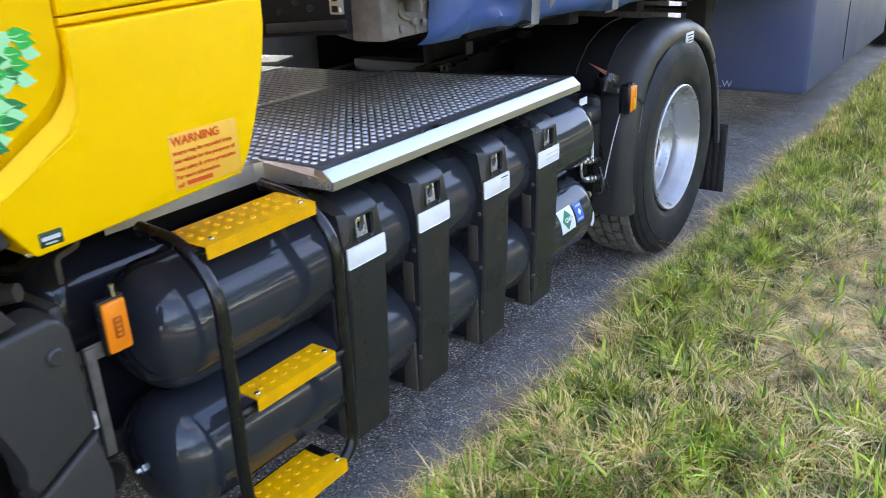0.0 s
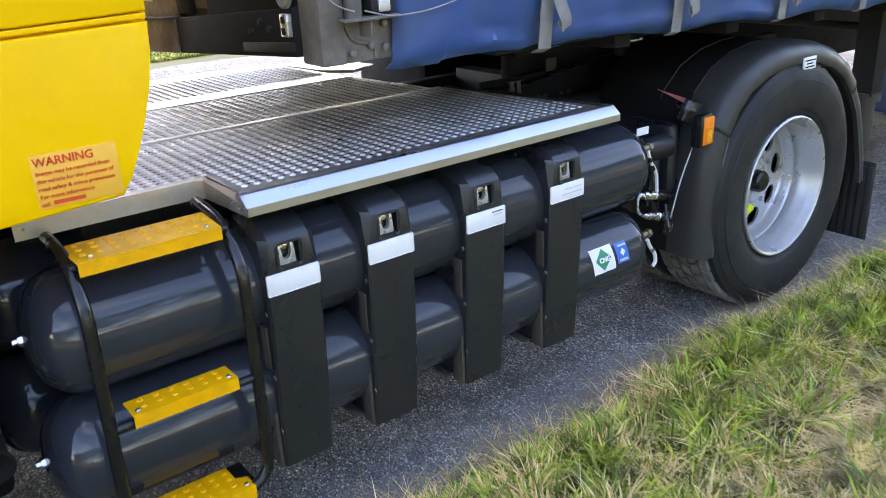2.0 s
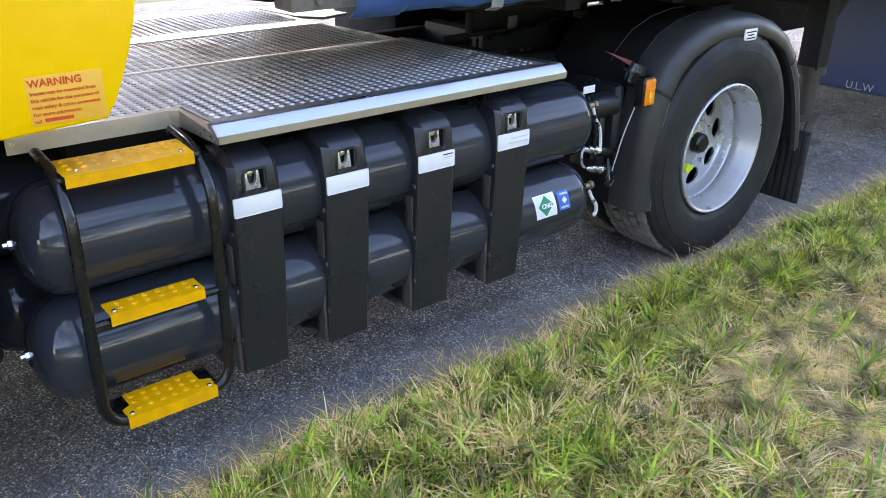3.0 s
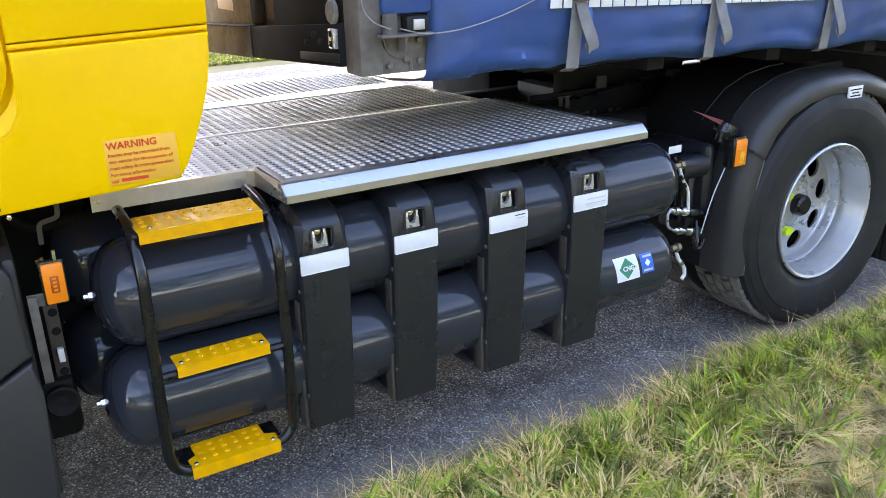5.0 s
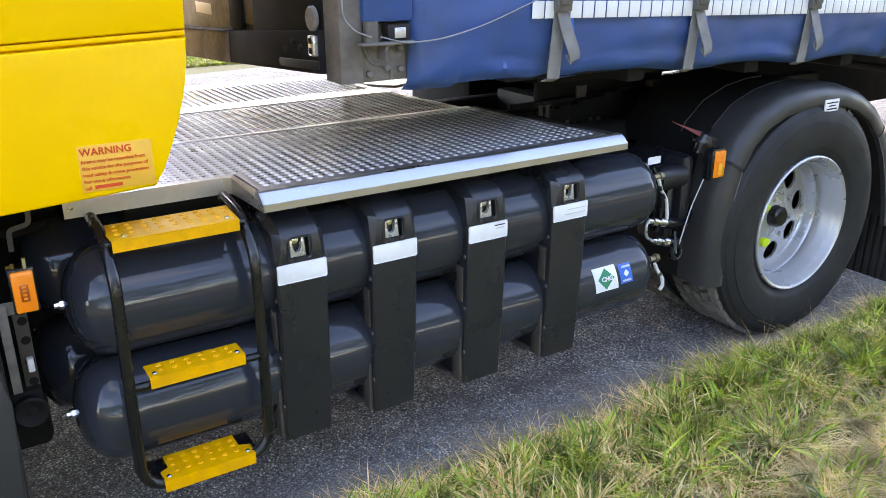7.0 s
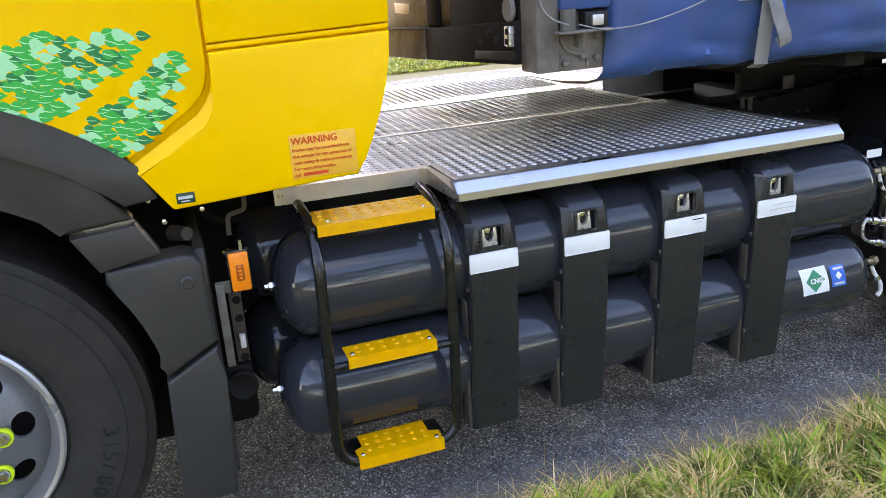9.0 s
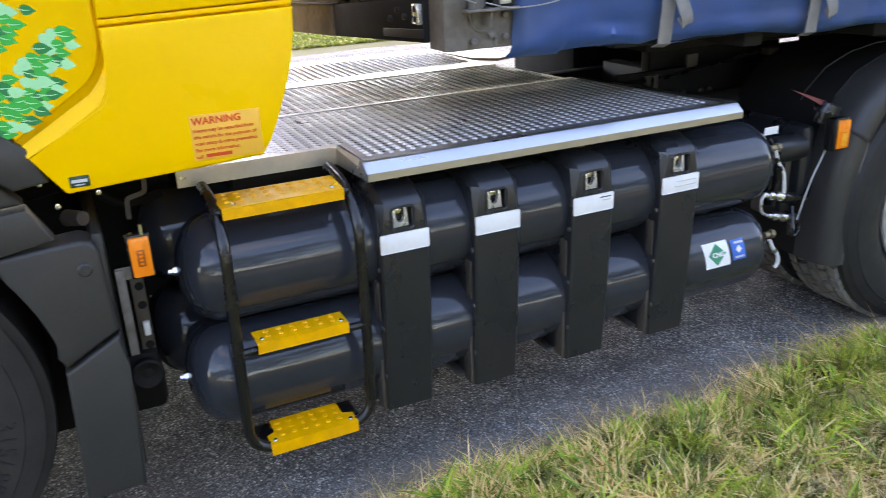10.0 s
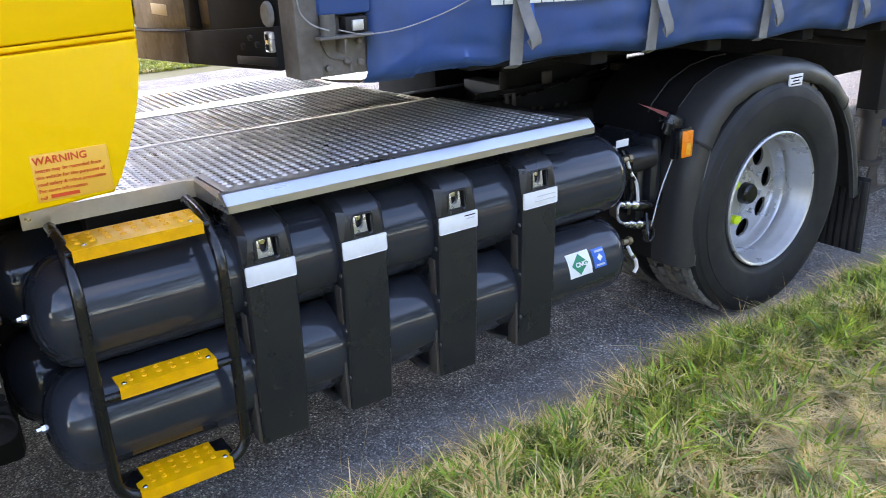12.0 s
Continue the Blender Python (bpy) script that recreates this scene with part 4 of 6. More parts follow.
# strap covers
def build_cover(x0, label_top, lines):
    w, wall = 0.150, 0.006
    bm = bmesh.new()
    # outline of the shell in y and z, from the foot to the top under the walkway
    prof = [(0.026, 0.278), (0.020, 0.36), (0.004, 0.60), (0.0, 0.72), (0.0, 0.842), (0.0, 0.862), (0.0, 0.922), (0.006, 0.934), (0.030, 0.952), (0.09, 0.972), (0.135, 0.978), (0.18, 0.978)]
    xs = [x0, x0 + 0.007, x0 + 0.044, x0 + 0.050, x0 + 0.094, x0 + 0.100, x0 + w - 0.007, x0 + w]
    inset = [0.008, 0.0, 0.0, 0.0, 0.0, 0.0, 0.0, 0.008]
    grid = []
    for y, z in prof:
        cut = 0.006 + 0.014 * min(1.0, max(0.0, (z - 0.845) / 0.05))       # the hood's edges are cut back wider
        row = []
        for k, (x, i) in enumerate(zip(xs, inset)):
            x = {1: x0 + cut, len(xs) - 2: x0 + w - cut}.get(k, x)
            i = cut if i else 0.0
            row.append(bm.verts.new((x, y + (i if z < 0.94 else i * 0.3), z - (i if z >= 0.94 else 0))))
        grid.append(row)
    for r in range(len(prof) - 1):
        for c in range(len(xs) - 1):
            if r in (5,) and 2 <= c <= 4:
                continue
            bm.faces.new((grid[r][c], grid[r][c + 1], grid[r + 1][c + 1], grid[r + 1][c]))
    # side walls reach back round the tanks
    for col in (0, len(xs) - 1):
        back = [bm.verts.new((xs[col], 0.19, z)) for _, z in prof]
        for r in range(len(prof) - 1):
            bm.faces.new((grid[r][col], grid[r + 1][col], back[r + 1], back[r]))
    # pocket behind the opening
    rim = [grid[5][k] for k in (2, 3, 4, 5)] + [grid[6][k] for k in (5, 4, 3, 2)]
    deep = [bm.verts.new((v.co.x, 0.026, v.co.z)) for v in rim]
    for k in range(8):
        bm.faces.new((rim[k], rim[(k + 1) % 8], deep[(k + 1) % 8], deep[k]))
    bm.faces.new(deep)
    cover = part("strap_cover", bm, COVER, truck, "black moulded cover over a tank strap, white label on front", 30)
    outer = [(x0 + 0.037, 0.855), (x0 + 0.107, 0.855), (x0 + 0.107, 0.922), (x0 + 0.037, 0.922)]
    lip = rounded([Vector((a, -0.001, b)) for a, b in outer + outer[:2]], 0.014)[1:-1]
    part("opening_rim", tube(lip, 0.004, 6), COVER, cover)
    arch = [(x0 + 0.045, 0.914), (x0 + 0.045, 0.863), (x0 + 0.092, 0.863), (x0 + 0.086, 0.920), (x0 + 0.078, 0.920), (x0 + 0.079, 0.890)]
    arch += [(x0 + 0.066 + 0.0125 * math.cos(a), 0.886 + 0.011 * math.sin(a)) for a in (0.0, -0.8, -1.57, -2.3, -3.14)] + [(x0 + 0.0535, 0.892), (x0 + 0.0525, 0.914)]
    part("strap_clevis", slab(arch, 0.004, 0.020, 0.0015), ZINC, cover, "bright zinc-plated U-shaped clevis")
    part("clevis_bolt", lathe([(0.010, 0.008), (0.010, -0.002), (0.006, -0.004), (0.0, -0.004)], (x0 + 0.062, 0.008, 0.911), "y", 6), CHROME, cover)
    lab = part("white_label", box(x0 + 0.001, x0 + w - 0.001, -0.003, 0.0005, label_top - 0.056, label_top, 0.004, seg=2), WHITE, cover)
    for k, (a, b, dz) in enumerate(lines):
        part("print_bar", box(x0 + a, x0 + b, -0.0042, -0.0028, label_top - dz - 0.003, label_top - dz), DEEP_BLACK if a > 0.09 and not k else LIGHT_GREY, lab)
    bm = box(x0 - 0.012, x0 - 0.001, 0.030, 0.075, 0.285, 0.47, 0.002)
    part("strap_bracket", bm, GRIMY, cover, "grey dusty steel strap bracket")
    part("strap_bracket", box(x0 - 0.006, x0 - 0.001, 0.025, 0.060, 0.58, 0.70, 0.001), GRIMY, cover)
    part("bracket_foot", box(x0 - 0.030, x0 - 0.001, 0.09, 0.20, 0.286, 0.292, 0.001), GALV, cover)
    for z in (0.40, 0.56, 0.74):
        part("screw_head", lathe([(0.007, 0.0), (0.007, -0.003), (0.0, -0.005)], (x0 - 0.001, 0.018, z), "x", 10), GALV, cover)
    part("mount_bolt", rod((x0 + 0.10, 0.10, 0.972), (x0 + 0.10, 0.10, 1.02), 0.008, seg=8), GALV, cover)


# steps
def step_bumps(bm, xs, ys, z, r=0.009):
    for x in xs:
        for y in ys:
            lathe_z(bm, (x, y, z), [(r, 0.0), (r * 0.8, 0.004), (r * 0.45, 0.0045), (r * 0.4, 0.002), (0.0, 0.002)])


def lathe_z(bm, c, prof, seg=8):
    rings = []
    for r, h in prof:
        rings.append([bm.verts.new((c[0] + r * math.cos(2 * math.pi * k / seg), c[1] + r * math.sin(2 * math.pi * k / seg), c[2] + h)) for k in range(seg if r else 1)])
    for a, b in zip(rings, rings[1:]):
        for k in range(seg):
            q = (k + 1) % seg
            bm.faces.new((a[k], a[q], b[q], b[k]) if len(b) > 1 else (a[k], a[q], b[0]))


def build_steps():
    f = -0.030
    frame_path = [(-0.418, 0.20, 1.010), (-0.418, 0.06, 1.000), (-0.419, f, 0.915), (-0.424, f, 0.60), (-0.428, f - 0.002, 0.308), (-0.070, f - 0.002, 0.308), (-0.068, f, 0.60), (-0.066, f, 0.905), (-0.066, 0.06, 0.995), (-0.066, 0.20, 1.010)]
    ladder = part("step_ladder", tube(rounded(frame_path, 0.085, 7), 0.0155, 12), BLACK_TUBE, truck, "black bent-tube ladder with three yellow treads")
    part("cross_tube", rod((-0.42, f + 0.002, 0.612), (-0.068, f + 0.002, 0.612), 0.011), BLACK_TUBE, ladder)
    part("cross_tube", rod((-0.42, 0.03, 0.985), (-0.068, 0.03, 0.985), 0.010), BLACK_TUBE, ladder)
    bm = box(-0.40, -0.10, -0.02, 0.10, 0.300, 0.306, 0.001)
    part("lower_bracket", bm, BLACK_TUBE, ladder)

    def tread_plate(name, outline, z, lip, xs, ys, screws):
        bm = plan_slab(outline, z - 0.004, z)
        xa, xb, y0 = outline[0][0], outline[1][0], outline[0][1]
        box(xa, xb, y0, y0 + 0.004, z - lip, z - 0.0045, 0.0, bm)
        bmesh.ops.remove_doubles(bm, verts=bm.verts, dist=1e-6)
        t = part(name, bm, STEP_YELLOW, ladder, "bright yellow pressed steel tread with raised grip dimples")
        bm = bmesh.new()
        step_bumps(bm, xs, ys, z - 0.0005)
        part("grip_pattern", bm, STEP_YELLOW, t)["kind"] = "stuff"
        for x, y in screws:
            part("screw", lathe_up((x, y, z), 0.007), CHROME, t)
    tread_plate("top_tread", [(-0.408, -0.002), (-0.090, -0.002), (-0.080, 0.135), (-0.412, 0.135)], 1.003, 0.031, [-0.385 + 0.036 * k for k in range(9)], (0.045, 0.08, 0.112), ((-0.375, 0.022), (-0.115, 0.022)))
    tread_plate("middle_tread", [(-0.374, -0.050), (-0.124, -0.050), (-0.124, 0.026), (-0.374, 0.026)], 0.641, 0.032, [-0.340 + 0.0365 * k for k in range(6)], (-0.018, 0.010), ((-0.358, -0.030), (-0.140, -0.030)))
    tread_plate("bottom_tread", [(-0.374, -0.050), (-0.122, -0.050), (-0.122, 0.000), (-0.150, 0.012), (-0.150, 0.072), (-0.350, 0.072), (-0.350, 0.012), (-0.374, 0.000)], 0.327, 0.035, [-0.335 + 0.034 * k for k in range(6)], (-0.012, 0.020, 0.050), ((-0.358, -0.030), (-0.138, -0.030)))


def lathe_up(c, r):
    bm = bmesh.new()
    lathe_z(bm, c, [(r, 0.0), (r, 0.002), (r * 0.7, 0.004), (0.0, 0.004)], 10)
    return bm


def lathe_up_ring(c, r, h):
    bm = bmesh.new()
    lathe_z(bm, c, [(0.0, 0.0), (r, 0.0), (r, h), (0.0, h)][1:3] + [(r * 0.7, h), (0.0, h)], 24)
    return bm


# walkway
DECK = 1.050


def build_walkway():
    deck = part("walkway_frame", box(-0.45, 1.02, 0.50, 2.0, DECK - 0.06, DECK - 0.012, 0.004), DARK_STEEL, truck, "chequered aluminium walkway behind the cab")

    def inside(x, y, poly):
        hit = False
        for (xa, ya), (xb, yb) in zip(poly, poly[1:] + poly[:1]):
            if (ya > y) != (yb > y) and x < (xb - xa) * (y - ya) / (yb - ya) + xa:
                hit = not hit
        return hit

    def panel(poly, margin, back=9.0, front=0.086, wide=0.0078):
        p = part("deck_panel", plan_slab(poly, DECK - 0.010, DECK), PLATE, deck, "perforated grip plate with rows of raised studs")
        cx, cy = sum(q[0] for q in poly) / len(poly), sum(q[1] for q in poly) / len(poly)
        keep = [(cx + (x - cx) * (1 - margin), cy + (y - cy) * (1 - margin * 1.6)) for x, y in poly]
        pitch, row_gap = 0.0330, 0.0285
        ny = int((max(q[1] for q in keep) - min(q[1] for q in keep)) / row_gap) + 1
        nx = int((max(q[0] for q in keep) - min(q[0] for q in keep)) / pitch) + 1
        x0, y0 = min(q[0] for q in keep), min(q[1] for q in keep)
        vs, fs, hv, hf = [], [], [], []
        seg = 8
        for j in range(ny):
            for i in range(nx):
                x, y = x0 + i * pitch, y0 + j * row_gap
                if not inside(x, y, keep) or not front < y < back:
                    continue
                b = len(vs)
                for r, h in ((0.0090, 0.0), (0.0074, 0.0022), (0.0048, 0.0031)):
                    vs += [(x + r * math.cos(2 * math.pi * k / seg), y + r * math.sin(2 * math.pi * k / seg), DECK + 0.0002 + h) for k in range(seg)]
                vs.append((x, y, DECK + 0.0034))
                o = len(hv)
                hv += [(x + pitch / 2 + wide * math.cos(2 * math.pi * k / seg), y + row_gap / 2 + 0.75 * wide * math.sin(2 * math.pi * k / seg), DECK + 0.0004) for k in range(seg)]
                hf.append(tuple(range(o, o + seg)))
                for row in (0, 1):
                    for k in range(seg):
                        q = (k + 1) % seg
                        fs.append((b + row * seg + k, b + row * seg + q, b + row * seg + seg + q, b + row * seg + seg + k))
                fs += [(b + 2 * seg + k, b + 2 * seg + (k + 1) % seg, b + 3 * seg) for k in range(seg)]
        for name, v, f, mat in (("grip_studs", vs, fs, STUD), ("perforation", hv, hf, DEEP_BLACK)):
            me = bpy.data.meshes.new(name)
            me.from_pydata(v, [], f)
            me.polygons.foreach_set("use_smooth", [True] * len(f))
            me.materials.append(mat)
            part(name, me, mat, p)["kind"] = "stuff"
    near = [(-0.005, 0.066), (1.262, 0.072), (1.150, 0.735), (-0.45, 0.735), (-0.45, 0.262), (-0.005, 0.262)]
    panel(near, 0.02, wide=0.0052)
    panel([(-0.45, 0.758), (1.115, 0.758), (1.06, 1.235), (-0.45, 1.235)], 0.03)
    panel([(-0.45, 1.258), (1.055, 1.258), (1.00, 1.90), (-0.45, 1.90)], 0.03, 1.78, 1.37)
    part("coupling_ramp", plan_slab([(1.015, 1.84), (1.22, 1.80), (1.31, 1.44), (1.15, 1.38), (1.06, 1.49)], DECK - 0.012, DECK), TAN_ALU, deck, "plain dull metal ramp plate")
    for y in (0.738, 1.238):
        part("panel_joint", box(-0.45, 1.14 if y < 1 else 1.055, y - 0.004, y + 0.021, DECK - 0.006, DECK + 0.0025, 0.001), PLATE, deck)
    part("rear_edge", plan_slab([(1.262, 0.072), (1.300, 0.066), (1.170, 0.758), (1.150, 0.735)], DECK - 0.03, DECK + 0.001), DARK_STEEL, deck)
    # bright edge profile: flat top flange and fascia
    bm = bmesh.new()
    sec = [(0.060, DECK + 0.002), (0.038, DECK + 0.002), (0.035, DECK + 0.001), (0.008, DECK - 0.022), (0.006, DECK - 0.0245), (0.006, DECK - 0.046), (0.020, DECK - 0.047)]
    a = [bm.verts.new((-0.020, y, z)) for y, z in sec]
    b = [bm.verts.new((1.300, y, z)) for y, z in sec]
    for k in range(len(sec) - 1):
        bm.faces.new((a[k], b[k], b[k + 1], a[k + 1]))
    part("edge_profile", thicken(bm, 0.003), ALU, deck, "brushed aluminium edge profile", 20)
    bm = bmesh.new()
    bm.faces.new([bm.verts.new((-0.0195, y, z)) for y, z in sec[::-1] + [(0.068, DECK - 0.030)]])
    part("profile_end", thicken(bm, 0.003), TAN_ALU, deck)
    bm = bmesh.new()
    line = [(-0.475, 0.238), (-0.050, 0.238), (-0.030, 0.225), (-0.018, 0.012)]
    low = [bm.verts.new((x, y, DECK - 0.046)) for x, y in line]
    top = [bm.verts.new((x, y, DECK + (0.002 if y > 0.1 else -0.022))) for x, y in line]
    flange = [bm.verts.new((x, y + 0.026, DECK + 0.002)) for x, y in line[:2]] + [bm.verts.new((-0.016, 0.258, DECK + 0.002)), bm.verts.new((-0.012, 0.034, DECK + 0.002))]
    for k in range(3):
        bm.faces.new((low[k], low[k + 1], top[k + 1], top[k]))
        bm.faces.new((top[k], top[k + 1], flange[k + 1], flange[k]))
    part("set_back_profile", thicken(bm, 0.003), TAN_ALU, deck, "", 25)
    part("corner_bolt", rod((0.69, 0.06, 0.985), (0.69, 0.06, 1.008), 0.011, seg=12), DARK_STEEL, deck)


# rear mudguard
def sweep_line(path, inward):
    """The path moved square to itself, towards the wheel."""
    out = []
    for k, p in enumerate(path):
        a, b = path[max(0, k - 1)], path[min(len(path) - 1, k + 1)]
        d = Vector((b[0] - a[0], b[1] - a[1])).normalized()
        out.append((p[0] + d.y * inward, p[1] - d.x * inward))
    return out


def build_rear_guard(c):
    path = [(1.845, 0.335), (1.848, 0.55), (1.862, 0.72), (1.900, 0.86), (1.965, 0.965), (2.06, 1.045), (2.19, 1.095), (2.33, 1.116), (2.47, 1.118), (2.61, 1.10), (2.74, 1.06), (2.86, 0.995), (2.96, 0.90), (3.04, 0.79), (3.10, 0.66), (3.15, 0.52), (3.18, 0.40)]
    fine = []
    for p, q in zip(path, path[1:]):
        fine += [(p[0] + (q[0] - p[0]) * t / 3, p[1] + (q[1] - p[1]) * t / 3) for t in range(3)]
    fine.append(path[-1])
    sec = [(0.0, 0.66), (0.0, 0.110), (0.006, 0.075), (0.022, 0.048), (0.045, 0.036), (0.075, 0.032), (0.085, 0.036), (0.088, 0.055)]
    guard = part("rear_mudguard", thicken(sweep(fine, [(0.0, 0.20)] + sec[1:]), 0.005), PLASTIC, truck, "dark grey plastic mudguard arched over the rear wheels", 40)
    # Inboard part of the guard, coloured near-black for the trailer's shade.
    part("inner_guard_sheet", thicken(sweep(fine, [(0.003, 0.66), (0.003, 0.202)]), 0.004), SHADE_BLACK, guard, "inner guard sheet, black for the shade under the trailer")
    # Bead along the arch opening, paler than the guard.
    part("arch_bead", tube([(p[0], 0.0335, p[1] - 0.0) for p in sweep_line(fine, 0.082)], 0.0022, 6), LIGHT_PLASTIC, guard)
    part("arch_cap", thicken(sweep(fine[9:37], [(o - 0.004 if k < 4 else o, y - 0.004) for k, (o, y) in enumerate([(0.0, 0.20)] + sec[1:7])]), 0.003), PLASTIC, guard, "", 40)
    for at in (9, 36):
        seam = [p for p in fine[at:at + 2]]
        part("section_seam", thicken(sweep([(seam[0][0], seam[0][1]), (seam[0][0] + (seam[1][0] - seam[0][0]) * 0.25, seam[0][1] + (seam[1][1] - seam[0][1]) * 0.25)], [(o - 0.0055 if k < 3 else o - 0.0015, y - 0.0055) for k, (o, y) in enumerate(sec[1:7])]), 0.001), DARK_STEEL, guard)
    for y, a, b in ((0.20, 12, 30), (0.34, 11, 24)):
        part("moulded_rib", tube([(p[0], y, p[1] + 0.002) for p in fine[a:b]], 0.003, 6), PLASTIC, guard)
    lab = part("guard_label", box(2.442, 2.535, 0.0225, 0.0290, 1.006, 1.056, 0.001), WHITE, guard)
    for k, (a, b) in enumerate(((0.008, 0.085), (0.022, 0.068), (0.012, 0.080))):
        part("print_bar", box(2.442 + a, 2.442 + b, 0.0215, 0.0230, 1.040 - 0.013 * k, 1.045 - 0.013 * k), DEEP_BLACK, lab)
    part("mud_flap", box(3.200, 3.212, 0.016, 0.62, 0.065, 0.46, 0.003), RUBBER, guard, "black ribbed rubber mud flap")
    for k in range(14):
        part("flap_rib", box(3.190, 3.202, 0.018 + 0.038 * k, 0.040 + 0.038 * k, 0.070, 0.44, 0.003), DUSTY_RUBBER, guard)
    # front bulkhead of the guard with its moulded pockets
    bm = box(1.775, 1.845, 0.16, 0.62, 0.58, 0.88, 0.03)
    part("guard_bulkhead", bm, COVER, guard)
    part("intake_duct", rod((1.655, 0.20, 0.795), (1.80, 0.20, 0.795), 0.052, seg=24), COVER, guard)
    part("guard_pocket", box(1.74, 1.80, 0.20, 0.36, 0.50, 0.76, 0.02), COVER, guard)
    # Black box on the far side, added to stop light coming under.
    part("off_side_guard", box(1.85, 3.18, 1.80, 2.46, 0.62, 1.12, 0.05), SHADE_BLACK, guard)
    # amber side lamp
    lamp = part("side_lamp", box(1.748, 1.765, 0.004, 0.05, 0.822, 0.938, 0.004), BLACK_TUBE, truck, "amber side marker lamp in a black housing")
    part("lamp_housing", box(1.752, 1.826, 0.014, 0.045, 0.818, 0.940, 0.006), BLACK_TUBE, lamp)
    part("amber_lens", box(1.760, 1.822, 0.000, 0.016, 0.828, 0.932, 0.006), AMBER, lamp)
    part("lens_core", box(1.782, 1.806, -0.002, 0.002, 0.838, 0.885, 0.004), material("amber_bright", (1.0, 0.45, 0.03), 0.3), lamp)
    part("lamp_cable", tube(rounded([(1.765, 0.05, 0.815), (1.72, 0.06, 0.70), (1.70, 0.08, 0.55)], 0.05), 0.0026, 6), LIGHT_GREY, lamp)


# front mudguard
def arc(c, r, a0, a1, n=10):
    return [(c[0] + r * math.cos(radians(a0 + (a1 - a0) * k / n)), c[1] + r * math.sin(radians(a0 + (a1 - a0) * k / n))) for k in range(n + 1)]


def build_front_guard(c):
    y0, y1 = 0.030, 0.085
    rim = arc(c, 0.896, 122, 48, 18) + [(-0.775, 1.130)] + arc(c, 0.800, 46, 122, 16)
    arch = arc(c, 0.815, 122, 54, 16) + [(-0.838, 1.082), (-0.990, 1.068)] + arc(c, 0.672, 52, 122, 14)
    guard = part("front_mudguard", slab(arch[::-1], y0, y1, 0.012, seg=3), PLASTIC, truck, "dark grey segmented plastic front mudguard")
    part("arch_lip", slab(rim[::-1], y0 - 0.022, y1 + 0.05, 0.006, seg=3), PLASTIC, guard)
    wedge = [(-0.986, 1.056), (-0.836, 1.070), (-0.790, 0.988), (-0.934, 0.962)]
    part("guard_wedge", slab(wedge[::-1], y0 - 0.002, y1, 0.006), PLASTIC, guard)
    body = [(-0.924, 0.962), (-0.738, 0.975), (-0.714, 0.965), (-0.700, 0.938), (-0.692, 0.728), (-0.830, 0.650)] + arc((-1.445, 0.58), 0.625, 10, 34, 8)
    part("guard_body", slab(body[::-1], y0, 0.12, 0.012, seg=3), PLASTIC, guard)
    part("rear_return", box(-0.715, -0.685, 0.07, 0.55, 0.30, 0.975, 0.012), PLASTIC, guard)
    flap = [(-0.832, 0.638), (-0.692, 0.716), (-0.684, 0.62), (-0.700, 0.262), (-0.850, 0.258)]
    part("guard_flap", slab(flap[::-1], y0 + 0.004, 0.10, 0.010, seg=3), PLASTIC, guard, "lower dark plastic spray flap")
    part("round_plug", lathe([(0.017, 0.01), (0.017, -0.004), (0.013, -0.008), (0.0, -0.008)], (-0.740, y0, 0.902), "y", 20), PLASTIC, guard)
    # Arch sheet in deep black, standing in for shade above the tyre.
    inner = lathe([(0.66, 0.08), (0.68, 0.40)], (c[0], 0.0, c[1]), "y", 64)
    bmesh.ops.delete(inner, geom=[v for v in inner.verts if v.co.z < 0.75], context="VERTS")
    part("inner_arch", thicken(inner, 0.004), DEEP_BLACK, guard)
    # lamp with bracket between guard and tanks
    bracket = part("lamp_bracket", box(-0.676, -0.655, 0.050, 0.056, 0.64, 0.875, 0.001), GALV, truck, "bent steel bracket holding an amber side lamp")
    part("bracket_arm", box(-0.676, -0.62, 0.0565, 0.060, 0.845, 0.878, 0.001), GALV, bracket)
    part("lamp_housing", box(-0.639, -0.582, 0.040, 0.056, 0.848, 0.962, 0.004), BLACK_TUBE, bracket)
    part("amber_lens", box(-0.635, -0.586, 0.030, 0.042, 0.853, 0.957, 0.005), AMBER, bracket)
    core = part("lens_core", box(-0.620, -0.601, 0.0285, 0.031, 0.882, 0.925, 0.002), AMBER_DARK, bracket)
    for k in range(4):
        part("lens_diode", box(-0.615, -0.606, 0.0275, 0.0290, 0.887 + 0.010 * k, 0.892 + 0.010 * k), AMBER, core)


